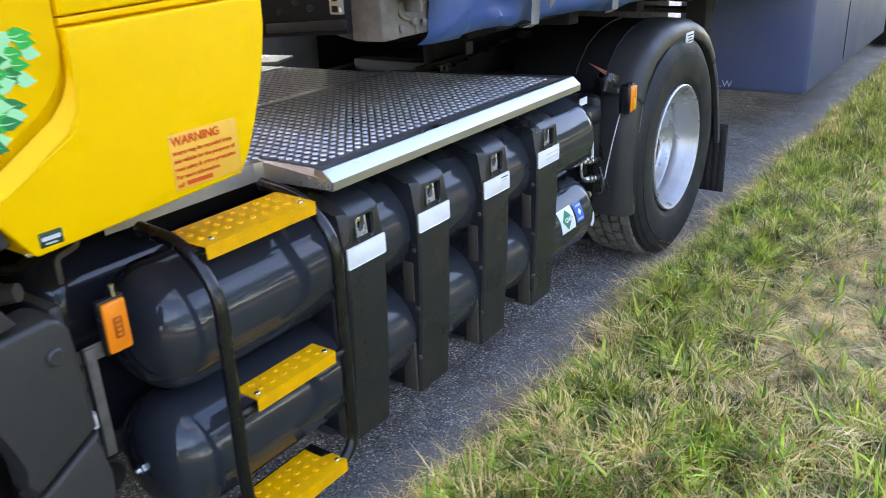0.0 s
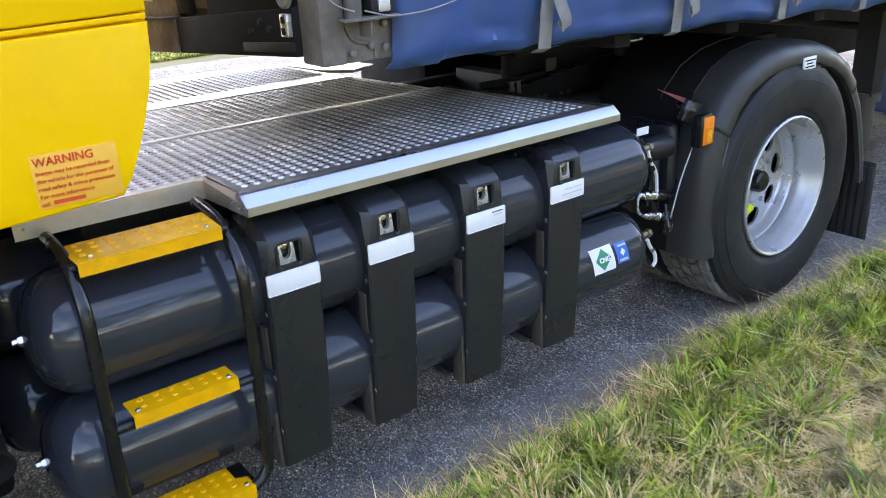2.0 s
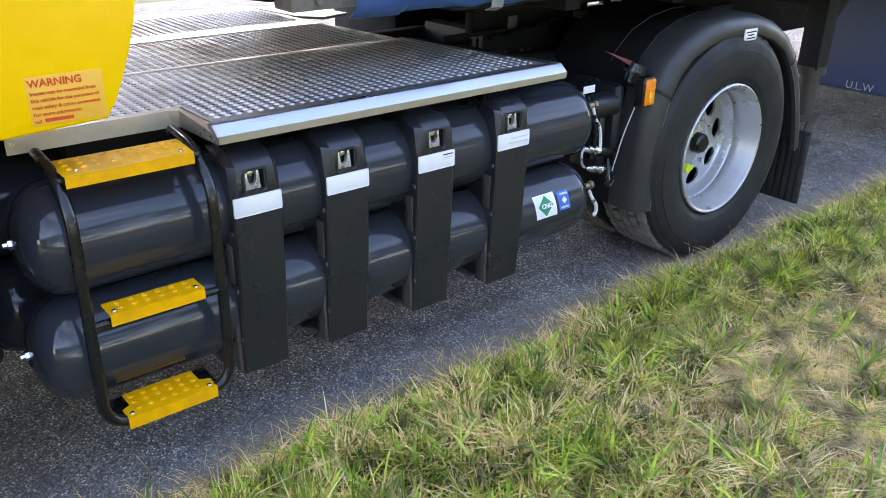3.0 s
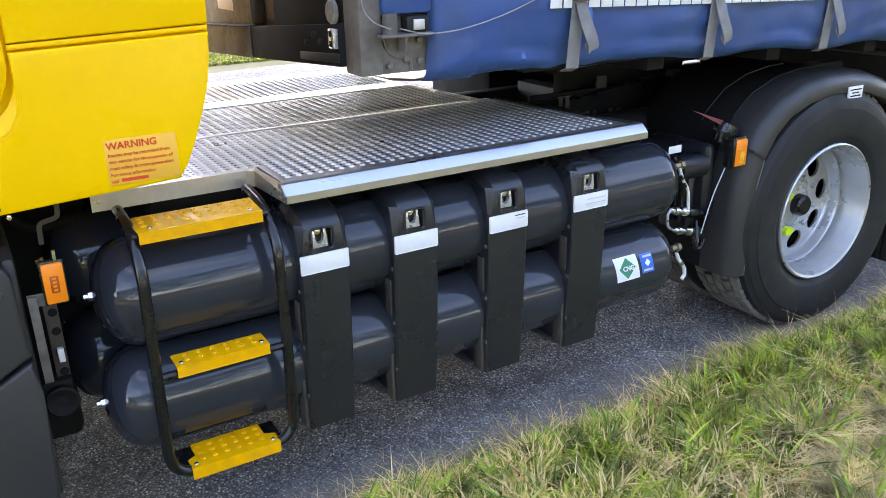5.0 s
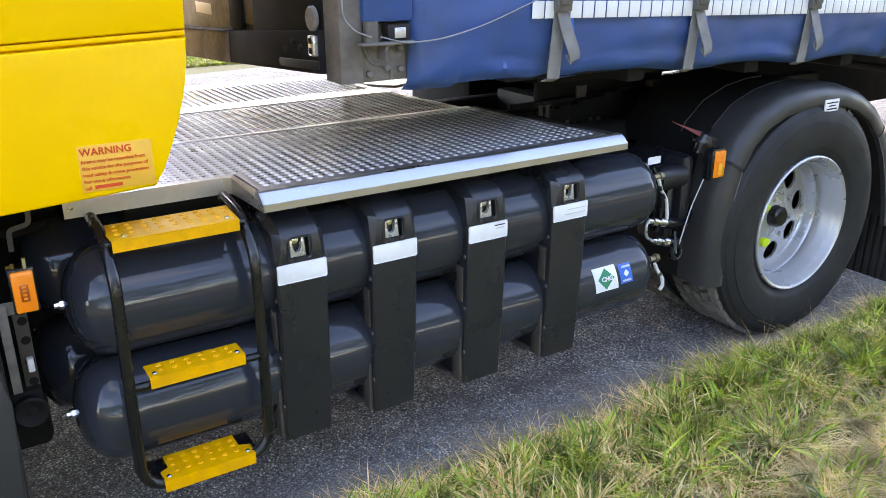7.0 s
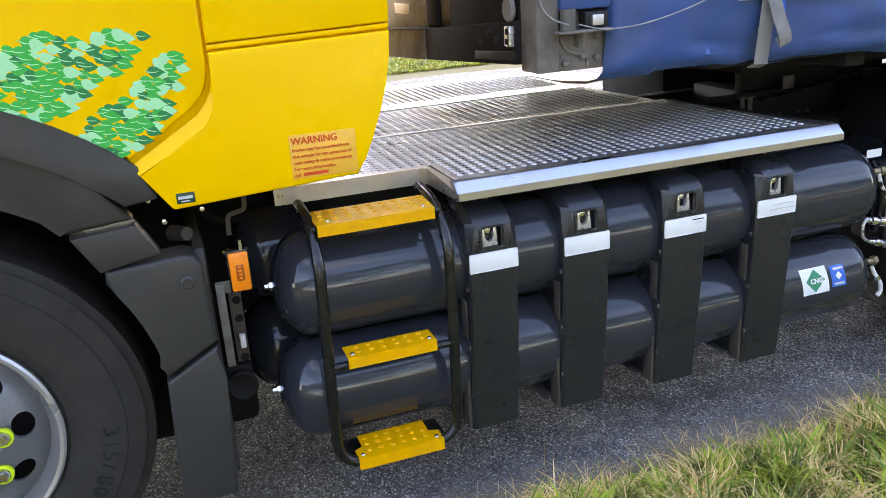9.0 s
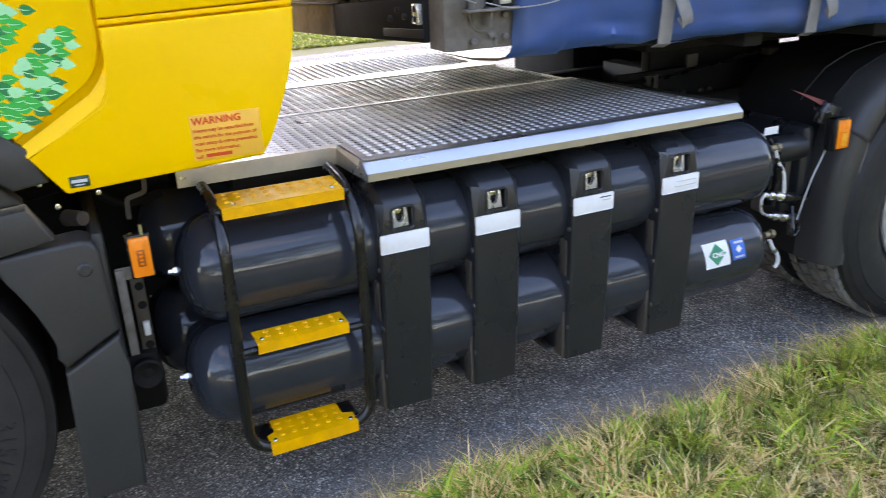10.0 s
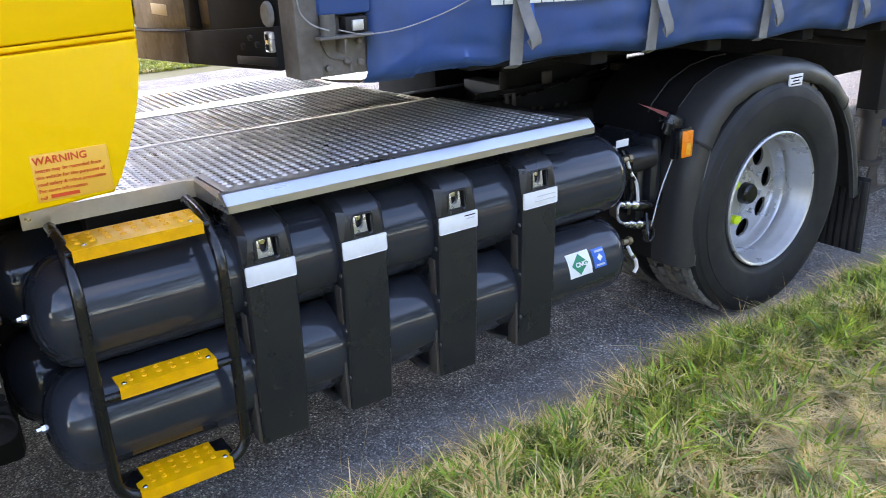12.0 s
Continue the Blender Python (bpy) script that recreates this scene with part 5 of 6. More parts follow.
def build_chassis():
    """Rails, cross members and running gear in the dark under the deck and trailer."""
    rail = part("chassis_rail", box(-2.4, 3.6, 0.83, 0.91, 0.72, 0.98, 0.008), DARK_STEEL, truck, "dark steel chassis rails and running gear")
    part("chassis_rail", box(-2.4, 3.6, 1.60, 1.68, 0.66, 0.90, 0.008), DARK_STEEL, truck)
    part("tank_cradle", box(-0.30, 1.50, 0.40, 0.83, 0.90, 0.98, 0.01), DARK_STEEL, rail)
    part("axle", rod((2.41, 0.30, 0.50), (2.41, 2.2, 0.50), 0.09), DARK_STEEL, rail)
    part("axle", rod((-1.40, 0.40, 0.50), (-1.40, 2.1, 0.50), 0.06), DARK_STEEL, rail)
    part("fifth_wheel", plan_slab([(1.75, 0.90), (2.75, 0.95), (2.75, 1.60), (1.75, 1.60), (1.55, 1.25)], 1.08, 1.15, bevel=0.01), SHADE_BLACK, rail, "greasy black fifth wheel coupling")
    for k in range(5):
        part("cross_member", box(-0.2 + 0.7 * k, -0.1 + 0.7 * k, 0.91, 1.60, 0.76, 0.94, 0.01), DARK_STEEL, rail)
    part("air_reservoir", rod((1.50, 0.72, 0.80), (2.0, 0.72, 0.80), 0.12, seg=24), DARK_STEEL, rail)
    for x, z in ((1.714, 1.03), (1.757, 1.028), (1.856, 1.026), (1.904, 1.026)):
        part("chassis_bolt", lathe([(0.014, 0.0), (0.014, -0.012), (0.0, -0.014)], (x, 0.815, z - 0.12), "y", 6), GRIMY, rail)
    # Black blocks, added to leave only a small bright gap between them.
    part("coupling_bracket", box(1.62, 2.385, 0.88, 0.94, 0.95, 1.22, 0.01), SHADE_BLACK, rail)
    part("coupling_web", box(2.386, 2.56, 0.89, 0.93, 0.95, 1.050, 0.004), SHADE_BLACK, rail)
    part("coupling_bracket", box(2.561, 3.05, 0.88, 0.94, 0.95, 1.22, 0.01), SHADE_BLACK, rail)
    part("rail_web", box(1.40, 2.05, 0.812, 0.832, 0.80, 1.02, 0.004), SHADE_BLACK, rail)
    for x in (1.542, 1.580):
        part("hose_post", box(x - 0.012, x + 0.012, 0.78, 0.80, 0.94, 1.005, 0.003), GRIMY, rail)
    part("post_cap", box(1.52, 1.60, 0.775, 0.805, 1.005, 1.010, 0.001), GALV, rail)
    part("valve_plate", box(1.75, 1.81, 0.79, 0.80, 1.02, 1.075, 0.003), GRIMY, rail)
    part("cable_box", box(2.13, 2.19, 0.70, 0.75, 1.045, 1.075, 0.003), GRIMY, rail)
    part("air_line", tube(rounded([(1.0, 0.80, 1.02), (1.3, 0.80, 1.00), (1.55, 0.79, 0.985), (1.75, 0.79, 1.00), (2.1, 0.74, 1.06)], 0.08), 0.008, 6), BLACK_TUBE, rail)
    # valve block seen through the gap behind the front guard
    block = part("valve_bracket", box(-0.640, -0.606, 0.20, 0.206, 0.55, 0.80, 0.001), GRIMY, truck, "perforated steel bracket with valves and air horn")
    for z in (0.59, 0.65, 0.71, 0.765):
        part("bracket_hole", lathe([(0.012, 0.0), (0.0, -0.0005)], (-0.62, 0.1992, z), "y", 14), DEEP_BLACK, block)
    part("horn", lathe([(0.0, 0.05), (0.030, 0.04), (0.040, 0.0), (0.044, -0.02), (0.038, -0.024), (0.015, -0.012), (0.0, -0.014)], (-0.642, 0.16, 0.530), "y", 24), SHADE_BLACK, block)
    part("horn_box", box(-0.682, -0.606, 0.175, 0.25, 0.484, 0.578, 0.006), SHADE_BLACK, block)
    part("white_clip", box(-0.628, -0.612, 0.18, 0.198, 0.625, 0.665, 0.003), WHITE, block)
    part("cross_hose", tube(rounded([(-0.9, 0.45, 0.98), (-0.70, 0.40, 1.02), (-0.62, 0.40, 0.93), (-0.50, 0.45, 0.94)], 0.06), 0.012, 8), SHADE_BLACK, block)
    part("hook_bracket", tube(rounded([(-0.560, 0.20, 1.060), (-0.562, 0.20, 1.020), (-0.610, 0.20, 1.010), (-0.612, 0.20, 0.955)], 0.012), 0, flat=(0.006, 0.002)), GRIMY, block)
    part("pivot", rod((-0.755, 0.20, 0.985), (-0.720, 0.15, 0.992), 0.022, 0.018, 14), GRIMY, block)
    for x, y, z in ((-0.672, 0.18, 1.045), (-0.742, 0.14, 0.945), (-0.800, 0.15, 1.095), (-0.770, 0.16, 1.03)):
        part("bright_bolt", lathe([(0.007, 0.0), (0.007, -0.008), (0.0, -0.010)], (x, y, z), "y", 6), CHROME, block)
    part("lamp_stud", rod((-0.600, 0.045, 0.960), (-0.600, 0.045, 0.985), 0.005, seg=8), CHROME, block)
    # Unseen black boxes, added to block far-side light and darken the underside.
    part("underbody", box(-2.4, -0.45, 0.56, 2.40, 0.57, 1.09, 0.03), DEEP_BLACK, block)
    part("sump_shield", box(-1.10, -0.57, 0.62, 2.30, 0.14, 0.90, 0.03), DEEP_BLACK, block)
    part("off_side_fairing", box(-2.1, -0.56, 2.28, 2.44, 0.28, 1.0, 0.03), DEEP_BLACK, block)
    part("off_side_locker", box(-0.55, 1.25, 1.78, 2.40, 0.25, 0.86, 0.03), DEEP_BLACK, block)
    part("black_shield", box(-0.50, -0.30, 0.75, 0.80, 0.35, 0.95, 0.01), DEEP_BLACK, block)


def build_pipes():
    """Couplings and pipes at the tanks' rear ends."""
    base = part("gas_manifold", box(1.615, 1.632, 0.15, 0.18, 0.60, 0.84, 0.003), BLACK_TUBE, truck, "gas manifold with zinc couplings, hoses and white pipes")
    fitting = [(0.0, 0.0), (0.011, 0.0), (0.011, 0.022), (0.017, 0.024), (0.017, 0.046), (0.011, 0.048), (0.011, 0.060), (0.019, 0.062), (0.019, 0.082), (0.015, 0.084), (0.019, 0.086), (0.019, 0.104), (0.0, 0.106)]
    cap_line = [(0.0, 0.100), (0.023, 0.100), (0.023, 0.150), (0.017, 0.165), (0.0, 0.168)]
    for x, z, tilt in ((1.562, 0.660, 14), (1.590, 0.574, 14)):
        turn = Matrix.Translation((x, 0.125, z)) @ Matrix.Rotation(radians(tilt), 4, "Y")
        for name, line, mat in (("coupling", fitting, CHROME), ("coupling_cap", cap_line, BLACK_TUBE)):
            bm = lathe(line, (0, 0, 0), "x", 16)
            bm.transform(turn)
            part(name, bm, mat, base)
    part("cap_hose", tube(rounded([(1.72, 0.125, 0.62), (1.80, 0.14, 0.60), (1.86, 0.18, 0.64)], 0.03), 0.012, 8), BLACK_TUBE, base)
    part("cap_hose", tube(rounded([(1.745, 0.125, 0.535), (1.765, 0.115, 0.50), (1.735, 0.11, 0.465), (1.695, 0.115, 0.49)], 0.025), 0.006, 8), BLACK_TUBE, base)
    part("steel_pipe", tube(rounded([(1.562, 0.12, 0.664), (1.540, 0.112, 0.650), (1.543, 0.112, 0.600), (1.590, 0.12, 0.574)], 0.025), 0.0055, 8), ZINC, base)
    part("white_pipe", tube(rounded([(1.582, 0.11, 0.83), (1.600, 0.11, 0.785), (1.645, 0.115, 0.735), (1.662, 0.12, 0.645)], 0.04), 0.0065, 8), WHITE, base)
    for z, a in ((0.800, 0.0), (0.765, 0.022)):
        part("pipe_clip", rod((1.588 + a, 0.11, z), (1.600 + a, 0.11, z - 0.016), 0.0085, seg=8), BLACK_TUBE, base)
    part("white_pipe", tube(rounded([(1.604, 0.11, 0.478), (1.622, 0.11, 0.445), (1.655, 0.11, 0.408), (1.662, 0.11, 0.372), (1.646, 0.11, 0.356)], 0.02), 0.0075, 8), WHITE, base)
    part("pipe_nut", rod((1.628, 0.11, 0.438), (1.640, 0.11, 0.424), 0.011, seg=6), CHROME, base)
    part("hose", tube(rounded([(1.60, 0.16, 0.86), (1.62, 0.13, 0.80), (1.640, 0.13, 0.70), (1.63, 0.14, 0.60)], 0.05), 0.010, 8), BLACK_TUBE, base)
    part("hose", tube(rounded([(1.60, 0.03, 0.575), (1.61, 0.02, 0.52), (1.66, 0.06, 0.52), (1.69, 0.10, 0.60)], 0.04), 0.007, 8), BLACK_TUBE, base)
    brass = material("dull_brass", (0.34, 0.27, 0.16), 0.4, metal=0.7)
    for x, z in ((1.578, 0.838), (1.596, 0.500)):
        part("brass_valve", lathe([(0.0, -0.018), (0.012, -0.018), (0.012, 0.008), (0.017, 0.010), (0.017, 0.026), (0.0, 0.026)], (x, 0.115, z), "x", 6), brass, base)
    part("white_tag", box(1.525, 1.590, 0.116, 0.118, 0.890, 0.918), WHITE, base)
    # breather cap with its tongue on the guard's bulkhead
    cap = part("breather_cap", rod((1.868, 0.155, 0.925), (1.880, 0.147, 0.958), 0.047, 0.043, 28), COVER, truck, "black breather cap with a faded red tongue")
    part("cap_rim", rod((1.867, 0.156, 0.921), (1.869, 0.155, 0.928), 0.050, 0.050, 28), BLACK_TUBE, cap)
    part("cap_neck", rod((1.858, 0.162, 0.885), (1.868, 0.156, 0.923), 0.032, seg=20), BLACK_TUBE, cap)
    bm = bmesh.new()
    bm.faces.new([bm.verts.new(p) for p in ((1.842, 0.150, 0.952), (1.846, 0.150, 0.972), (1.76, 0.15, 1.002), (1.668, 0.150, 1.034), (1.76, 0.15, 0.992))])
    part("red_tongue", thicken(bm, 0.003), RED_PAINT, cap, "faded red tongue")
    part("cap_stay", box(1.845, 1.90, 0.10, 0.17, 0.880, 0.902, 0.004), PLASTIC, cap)


# ---------------------------------------------------------------- the semi-trailer
trailer = thing("semi_trailer", "weathered curtain-sided trailer with a blue tarpaulin and grey steel frame", "trailer", (6.0, 1.27, 0.0))


STRAPS = (0.952, 1.558, 2.192, 2.81, 3.43, 4.06, 4.69)


def low_edge(x):
    return 1.279 - 0.034 * max(0.0, min(x, 5.0) - 0.95) + 0.010 * math.sin(x * 10.0 + 1.0) * (x > 0.6)


def build_trailer():
    hull = part("trailer_body", box(0.262, 13.6, 0.060, 2.47, 1.36, 3.95, 0.01), DIRTY_STEEL, trailer, "grey steel trailer body and floor frame")
    # Steel under the floor is near-black, its deep shade put into the colour.
    part("main_beam", box(1.9, 13.2, 0.75, 0.87, 1.10, 1.36, 0.01), SHADE_BLACK, hull)
    part("main_beam", box(1.9, 13.2, 1.65, 1.77, 1.10, 1.36, 0.01), SHADE_BLACK, hull)
    part("kingpin_plate", box(1.25, 2.6, 0.45, 2.05, 1.17, 1.20, 0.004), SHADE_BLACK, hull)
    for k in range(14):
        part("cross_bearer", box(1.35 + 0.62 * k, 1.43 + 0.62 * k, 0.08, 2.45, 1.22 - 0.02 * min(k, 3), 1.36, 0.006), SHADE_BLACK, hull)
    # Deep black rail and floor sheet stand in for the underside's shade.
    part("side_rail", box(0.80, 13.6, 0.045, 0.11, 1.27, 1.37, 0.006), DEEP_BLACK, hull)
    part("floor_underside", box(0.60, 13.5, 0.09, 2.44, 1.335, 1.3585, 0.002), DEEP_BLACK, hull)
    # curtain with sagging folds
    bm = bmesh.new()
    nx, nz = 420, 44
    grid = []
    for i in range(nx + 1):
        x = 0.452 + 13.1 * (i / nx) ** 1.5
        row = []
        for j in range(nz + 1):
            t = (j / nz) ** 1.6
            z = low_edge(x) + (3.9 - low_edge(x)) * t
            low = math.exp(-t * 9)
            fold = 0.013 * noise.noise((x * 2.2, z * 7.0, 1.3)) + 0.007 * low * math.sin((x - 0.93) / 0.635 * 2 * math.pi) + 0.009 * noise.noise((x * 7, z * 16, 5.0))
            up = z - low_edge(x)
            pinch = sum(math.exp(-((x - q) / 0.05) ** 2) for q in STRAPS)
            fold += 0.012 / (1 + math.exp((up - 0.085) / 0.008)) + 0.014 * pinch * math.exp(-(up / 0.08) ** 2)
            fold += 0.013 * noise.noise((x * 1.7 + 4, up * 22 + 2.0 * noise.noise((x * 1.3, 2, 0)), 3.0)) * math.exp(-(up / 0.16) ** 2)
            fold += 0.009 * noise.noise((x * 9, up * 40 + 1.7 * noise.noise((x * 3, 0, 0)), 9.0)) * math.exp(-(up / 0.12) ** 2)
            tuck = 0.035 * max(0.0, 1 - (z - low_edge(x)) / 0.035) ** 2
            edge = 0.03 * max(0.0, 1 - (x - 0.452) / 0.04) ** 2
            row.append(bm.verts.new((x, 0.004 + fold + tuck + edge, z)))
        grid.append(row)
    for a, b in zip(grid, grid[1:]):
        for j in range(nz):
            bm.faces.new((a[j], b[j], b[j + 1], a[j + 1]))
    curtain = part("side_curtain", thicken(bm, 0.003), CURTAIN, trailer, "faded blue tarpaulin side curtain, creased along its hem", 70)
    # reflective tape in separate white blocks
    x = 0.845
    tape = box(0, 0.044, -0.0015, 0.0, 0, 0.050, 0.0005)
    tape_mesh = finish(tape, "tape_block")
    tape_mesh.materials.append(REFLECT)
    while x < 5.2:
        ob = part("tape_block", tape_mesh, None, curtain)
        slope = -0.034
        ob.matrix_basis = Matrix.Translation((x, -0.014, 1.463 + slope * (x - 0.86))) @ Matrix.Rotation(-slope, 4, "Y")
        x += 0.0495
    # straps with buckles and loose tails
    for n, x in enumerate(STRAPS):
        z0, zt = low_edge(x), 1.490 - 0.036 * (x - 0.95)
        strap = part("curtain_strap", tube([(x - 0.010, 0.022, z0 - 0.004), (x - 0.009, -0.006, z0 + 0.008), (x, -0.018, zt), (x + 0.002, -0.012, zt + 0.5)], 0, flat=(0.024, 0.0015)), WEBBING, curtain, "worn grey webbing strap")
        part("strap_tail", tube(rounded([(x + 0.004, -0.022, zt - 0.01), (x + 0.012, -0.040, zt - 0.07), (x + 0.040, -0.046, zt - 0.135), (x + 0.050, -0.036, zt - 0.165), (x + 0.030, -0.030, zt - 0.13)], 0.02, 3), 0, flat=(0.022, 0.0012)), WEBBING, curtain)
        part("strap_buckle", box(x - 0.028, x + 0.028, -0.040, -0.016, zt - 0.010, zt + 0.040, 0.004), GALV, curtain)
        part("buckle_lever", box(x - 0.022, x + 0.022, -0.048, -0.038, zt + 0.010, zt + 0.075, 0.004), GALV, curtain)
        part("clean_patch", tube([(x + 0.030, -0.0135, zt - 0.02), (x + 0.036, -0.0135, zt - 0.06), (x + 0.040, -0.0125, zt - 0.10)], 0, flat=(0.024, 0.0006)), CURTAIN_CLEAN, curtain)
    part("tension_cable", tube(rounded([(0.34, -0.008, 1.440), (0.41, -0.014, 1.420), (0.514, -0.018, 1.423), (0.60, -0.018, 1.438), (0.69, -0.018, 1.460), (0.833, -0.018, 1.508), (0.93, -0.018, 1.538)], 0.1), 0.0020, 6), CABLE, curtain)
    part("tension_cable", tube(rounded([(0.95, -0.02, 1.53), (1.25, -0.02, 1.512), (1.56, -0.02, 1.512), (1.86, -0.02, 1.49), (2.17, -0.02, 1.49), (2.5, -0.02, 1.465), (2.8, -0.02, 1.465)], 0.1), 0.0020, 6), CABLE, curtain)
    # front corner: post, casting, shelf, tension pole and latch
    post = part("corner_post", box(0.236, 0.305, 0.030, 0.13, 1.315, 3.95, 0.006), DIRTY_STEEL, trailer, "dirty grey steel front corner post")
    part("corner_casting", box(0.300, 0.470, 0.052, 0.10, 1.312, 1.470, 0.006), DIRTY_STEEL, post)
    part("shelf", plan_slab([(0.290, 0.06), (0.285, -0.004), (0.31, -0.010), (0.44, -0.008), (0.452, 0.004), (0.452, 0.06)], 1.416, 1.424, bevel=0.002), DIRTY_STEEL, post)
    part("shelf_gusset", box(0.36, 0.366, 0.0, 0.055, 1.375, 1.417, 0.002), DIRTY_STEEL, post)
    part("weld_rib", tube(rounded([(0.315, 0.050, 1.41), (0.335, 0.050, 1.365), (0.40, 0.050, 1.352), (0.40, 0.050, 1.318)], 0.04), 0.006, 6), DIRTY_STEEL, post)
    for x, z in ((0.385, 1.405), (0.428, 1.400), (0.385, 1.350), (0.428, 1.342), (0.33, 1.335)):
        part("casting_bolt", lathe([(0.010, 0.0), (0.010, -0.010), (0.006, -0.013), (0.0, -0.013)], (x, 0.050, z), "y", 8), DIRTY_STEEL, post)
    part("tension_pole", rod((0.322, 0.016, 1.424), (0.322, 0.016, 1.480), 0.021, seg=20), GALV, post)
    part("pole_latch", box(0.372, 0.442, 0.010, 0.050, 1.426, 1.468, 0.004), DARK_STEEL, post)
    part("latch_plate", box(0.390, 0.424, 0.003, 0.011, 1.432, 1.460, 0.002), ZINC, post)
    part("curtain_end", box(0.300, 0.456, 0.014, 0.060, 1.474, 3.9, 0.012), CURTAIN, post, "blue curtain end rolled on its pole")
    part("front_cable", tube(rounded([(0.240, 0.026, 1.66), (0.246, 0.024, 1.49), (0.275, 0.012, 1.455), (0.315, -0.004, 1.440)], 0.05), 0.0020, 6), CABLE, post)
    # headboard and bolster beam facing the cab
    front = part("headboard", box(0.252, 0.262, 0.13, 2.40, 1.42, 3.9, 0.002), DIRTY_STEEL, trailer, "weathered grey headboard with sockets and a dark bolster beam")

    def crossbeam(name, y0, y1, x0, x1, foot, top, mat):
        """A box across the trailer; foot and top give its height at each end, for the trailer leans away from the verge."""
        bm = box(x0, x1, y0, y1, 0.0, 1.0)
        for v in bm.verts:
            t = (v.co.y - y0) / (y1 - y0)
            low, high = foot[0] + (foot[1] - foot[0]) * t, top[0] + (top[1] - top[0]) * t
            v.co.z = low + (high - low) * v.co.z
        bmesh.ops.bevel(bm, geom=list(bm.edges), offset=0.004, segments=2, affect="EDGES", profile=0.5)
        return part(name, bm, mat, front)
    crossbeam("bolster_beam", 0.131, 0.90, 0.220, 0.34, (1.333, 1.280), (1.452, 1.388), BEAM_PAINT)
    crossbeam("bolster_end", 0.902, 2.38, 0.216, 0.34, (1.279, 1.190), (1.386, 1.305), GREY_PAINT)
    crossbeam("bolster_ledge", 0.902, 2.38, 0.196, 0.250, (1.387, 1.306), (1.393, 1.312), GALV)
    crossbeam("hem_plate", 0.131, 0.42, 0.214, 0.222, (1.345, 1.325), (1.37, 1.35), DARK_STEEL)
    for y, z in ((0.25, 1.395), (0.36, 1.382), (0.30, 1.41)):
        part("plate_bolt", lathe([(0.009, 0.0), (0.009, -0.010), (0.0, -0.012)], (0.221, y, z), "x", 8), DARK_STEEL, front)
    part("pale_panel", box(0.246, 0.2525, 0.93, 1.60, 1.36, 1.52, 0.002), GREY_PAINT, front)
    for y, w in ((0.131, 0.55), (0.80, 0.12), (1.60, 0.12)):
        part("headboard_rib", box(0.236, 0.252, y, y + w, 1.40, 1.75, 0.006), BEAM_PAINT, front)
    part("socket_cover", lathe([(0.034, 0.0), (0.034, -0.008), (0.030, -0.012), (0.0, -0.012)], (0.222, 0.160, 1.482), "x", 24), GREY_PAINT, front)
    socket = part("socket_body", box(0.205, 0.222, 0.136, 0.172, 1.382, 1.437, 0.003), ZINC, front)
    for z in (1.396, 1.423):
        part("socket_hole", box(0.2035, 0.2060, 0.144, 0.164, z - 0.008, z + 0.008, 0.002), DEEP_BLACK, socket)
    part("paper_label", box(0.244, 0.2465, 1.15, 1.34, 1.425, 1.465, 0.001), WHITE, front)
    # pallet box under the body and landing leg
    locker = part("pallet_box", box(5.08, 8.6, 0.015, 1.00, 0.265, 1.22, 0.035, seg=3), SKIRT, trailer, "faded blue pallet box slung under the trailer")
    # Far-side panel, added to cover the sunlit ground beyond.
    part("off_side_guard", box(4.30, 8.6, 2.38, 2.46, 0.25, 1.30, 0.02), SHADE_BLACK, trailer, "dark panel added along the far side to hide bright ground")
    letters("U.L.W", 0.075, LIGHT_GREY, locker, (5.074, 0.75, 0.290), Matrix.Rotation(radians(-90), 4, "Z") @ FACE_OUT, "weight_lettering")
    part("box_door_seam", box(6.4, 6.41, 0.010, 0.016, 0.33, 1.19), DARK_STEEL, locker)
    leg = part("landing_leg", box(3.98, 4.11, 0.44, 0.57, 0.60, 1.22, 0.008), DARK_STEEL, trailer, "dark landing leg with a round collar and a sand shoe")
    part("leg_collar", lathe_up_ring((4.045, 0.505, 0.57), 0.085, 0.05), GRIMY, leg)
    part("leg_inner", rod((4.045, 0.505, 0.30), (4.045, 0.505, 0.60), 0.060, seg=20), GRIMY, leg)
    part("leg_collar", lathe_up_ring((4.045, 0.505, 0.29), 0.095, 0.03), GRIMY, leg)
    for y in (0.445, 0.555):
        part("shoe_cheek", slab([(3.97, 0.15), (4.12, 0.15), (4.075, 0.29), (4.015, 0.29)], y, y + 0.012, 0.002), GRIMY, leg)
    part("sand_shoe", box(3.92, 4.17, 0.41, 0.60, 0.130, 0.150, 0.006), GRIMY, leg)
    part("leg_brace", box(0.0, 0.62, 0.49, 0.52, -0.035, 0.035, 0.004), DARK_STEEL, leg).matrix_basis = Matrix.Translation((4.05, 0.0, 0.80)) @ Matrix.Rotation(radians(-40), 4, "Y")
    part("cross_shaft", rod((4.045, 0.57, 0.98), (4.045, 2.0, 0.98), 0.022, seg=12), DARK_STEEL, leg)
    part("off_side_leg", box(3.98, 4.11, 1.97, 2.10, 0.25, 1.22, 0.008), DARK_STEEL, leg)
    for cx in (9.6, 10.9, 12.2):
        w = part("trailer_wheel", tyre_mesh((cx, 0.515), 0.05, 0.515, 0.38), RUBBER, trailer, "black trailer tyre")
        part("rim", lathe([(0.30, 0.02), (0.29, 0.0), (0.27, 0.04), (0.24, 0.10), (0.1, 0.08), (0.0, 0.06)], (cx, 0.05, 0.515), "y", 48), RIM, w)


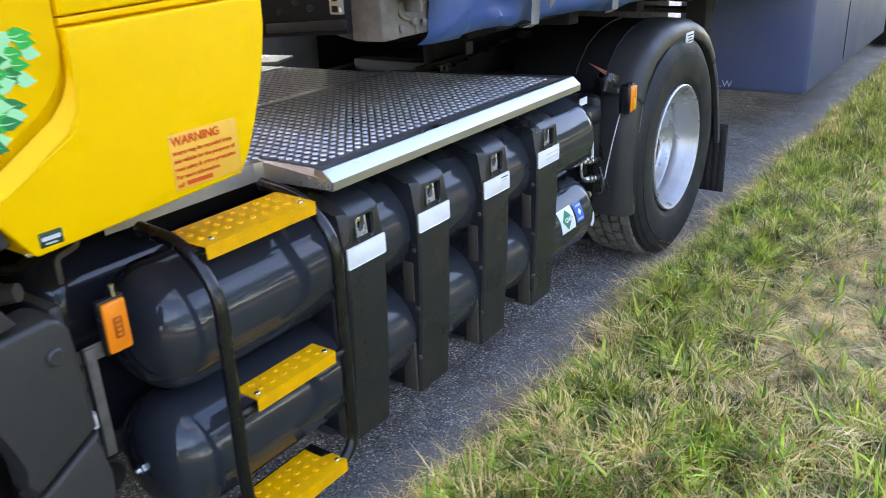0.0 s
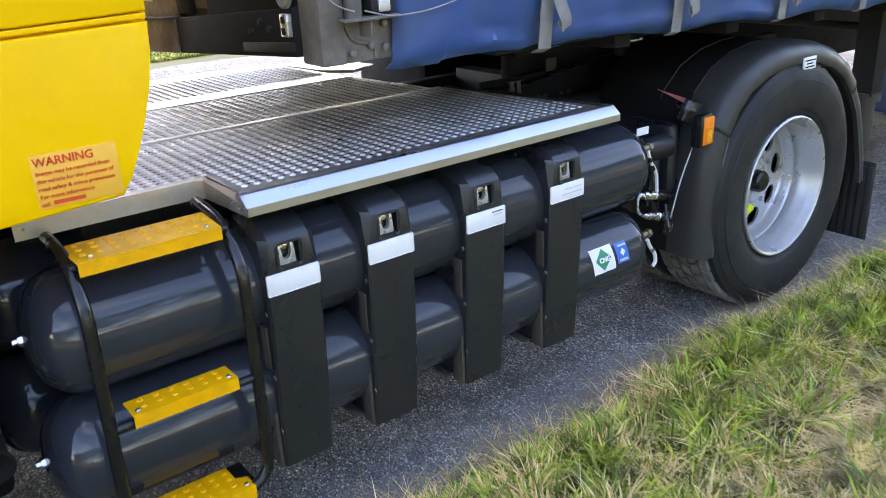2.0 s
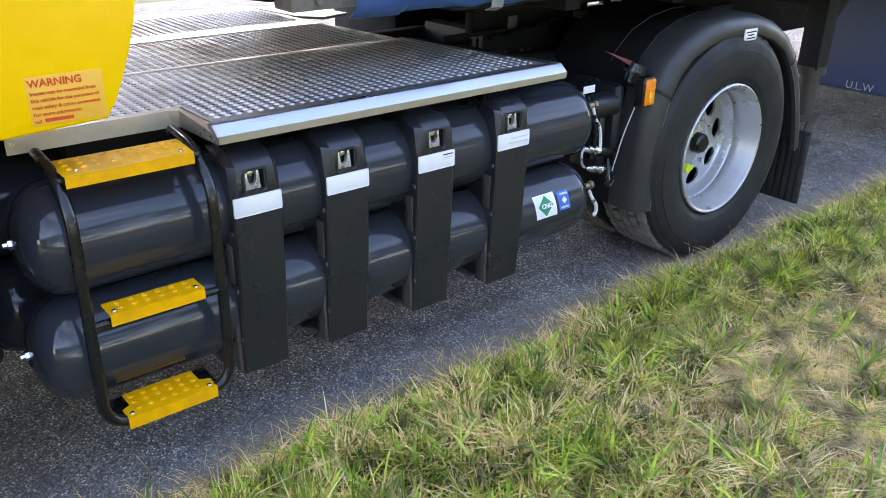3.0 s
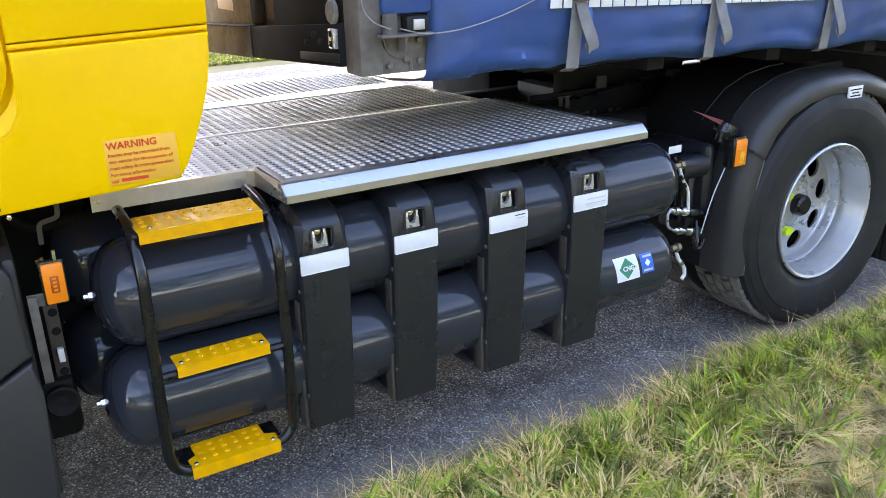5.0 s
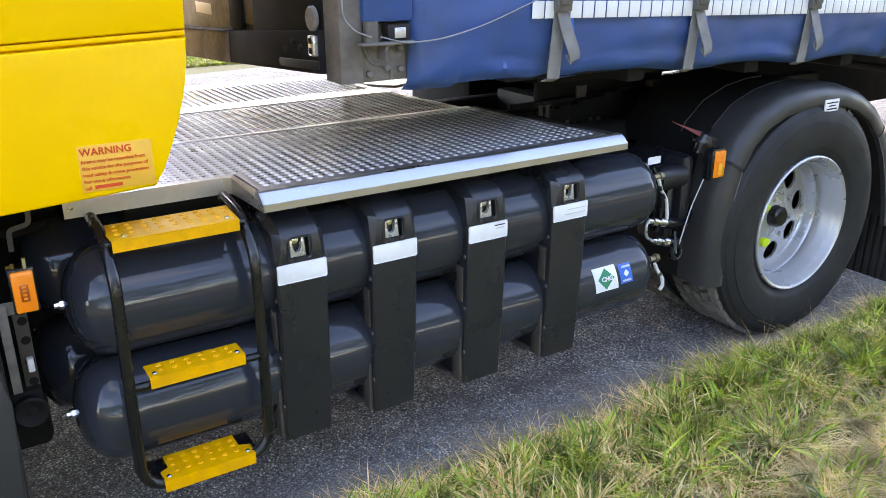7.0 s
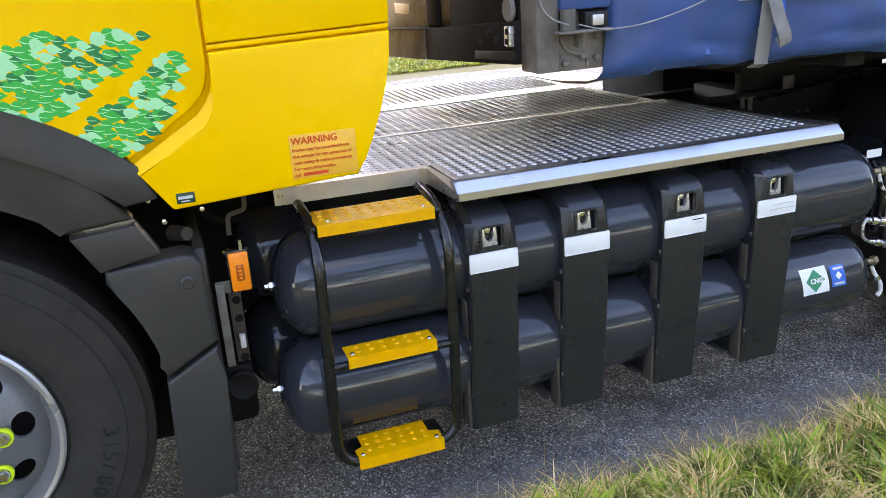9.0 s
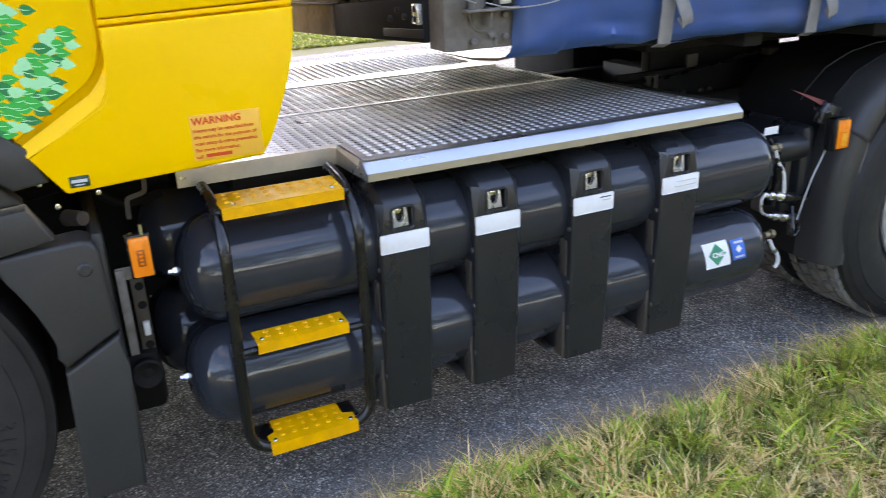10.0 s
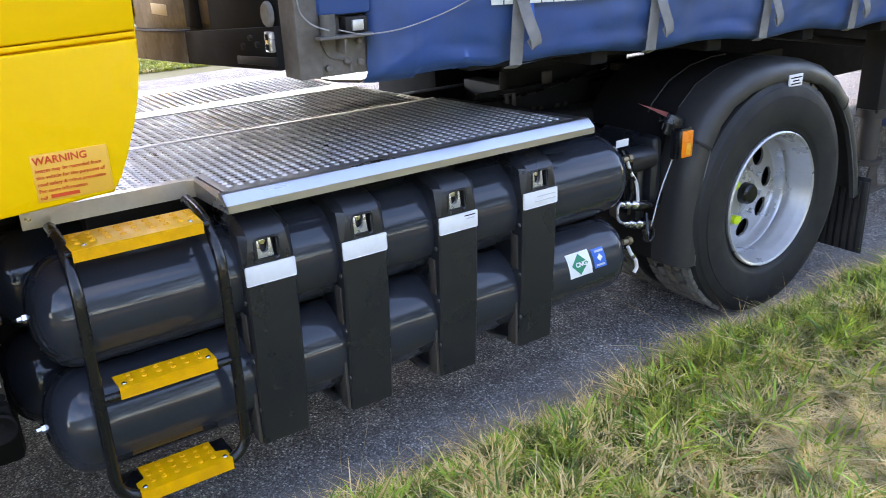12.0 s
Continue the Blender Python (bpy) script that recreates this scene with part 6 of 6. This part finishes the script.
REAR, FRONT = (2.411, 0.520), (-1.405, 0.545)
build_cab()
build_rear_wheel(REAR, 0.026)
build_rear_wheel(REAR, 0.37, hub=False)
build_front_wheel(FRONT, 0.115)
for y in (1.83, 2.15):
    build_rear_wheel(REAR, y, hub=False)
build_tanks()
for x0, top, lines in ((0.0, 0.848, ()), (0.296, 0.848, ()), (0.634, 0.844, ((0.098, 0.138, 0.010), (0.105, 0.135, 0.020))), (0.974, 0.852, ((0.06, 0.14, 0.018), (0.05, 0.14, 0.034)))):
    build_cover(x0, top, lines)
build_steps()
build_walkway()
build_rear_guard(REAR)
build_front_guard(FRONT)
build_chassis()
build_pipes()
build_trailer()
build_grass()
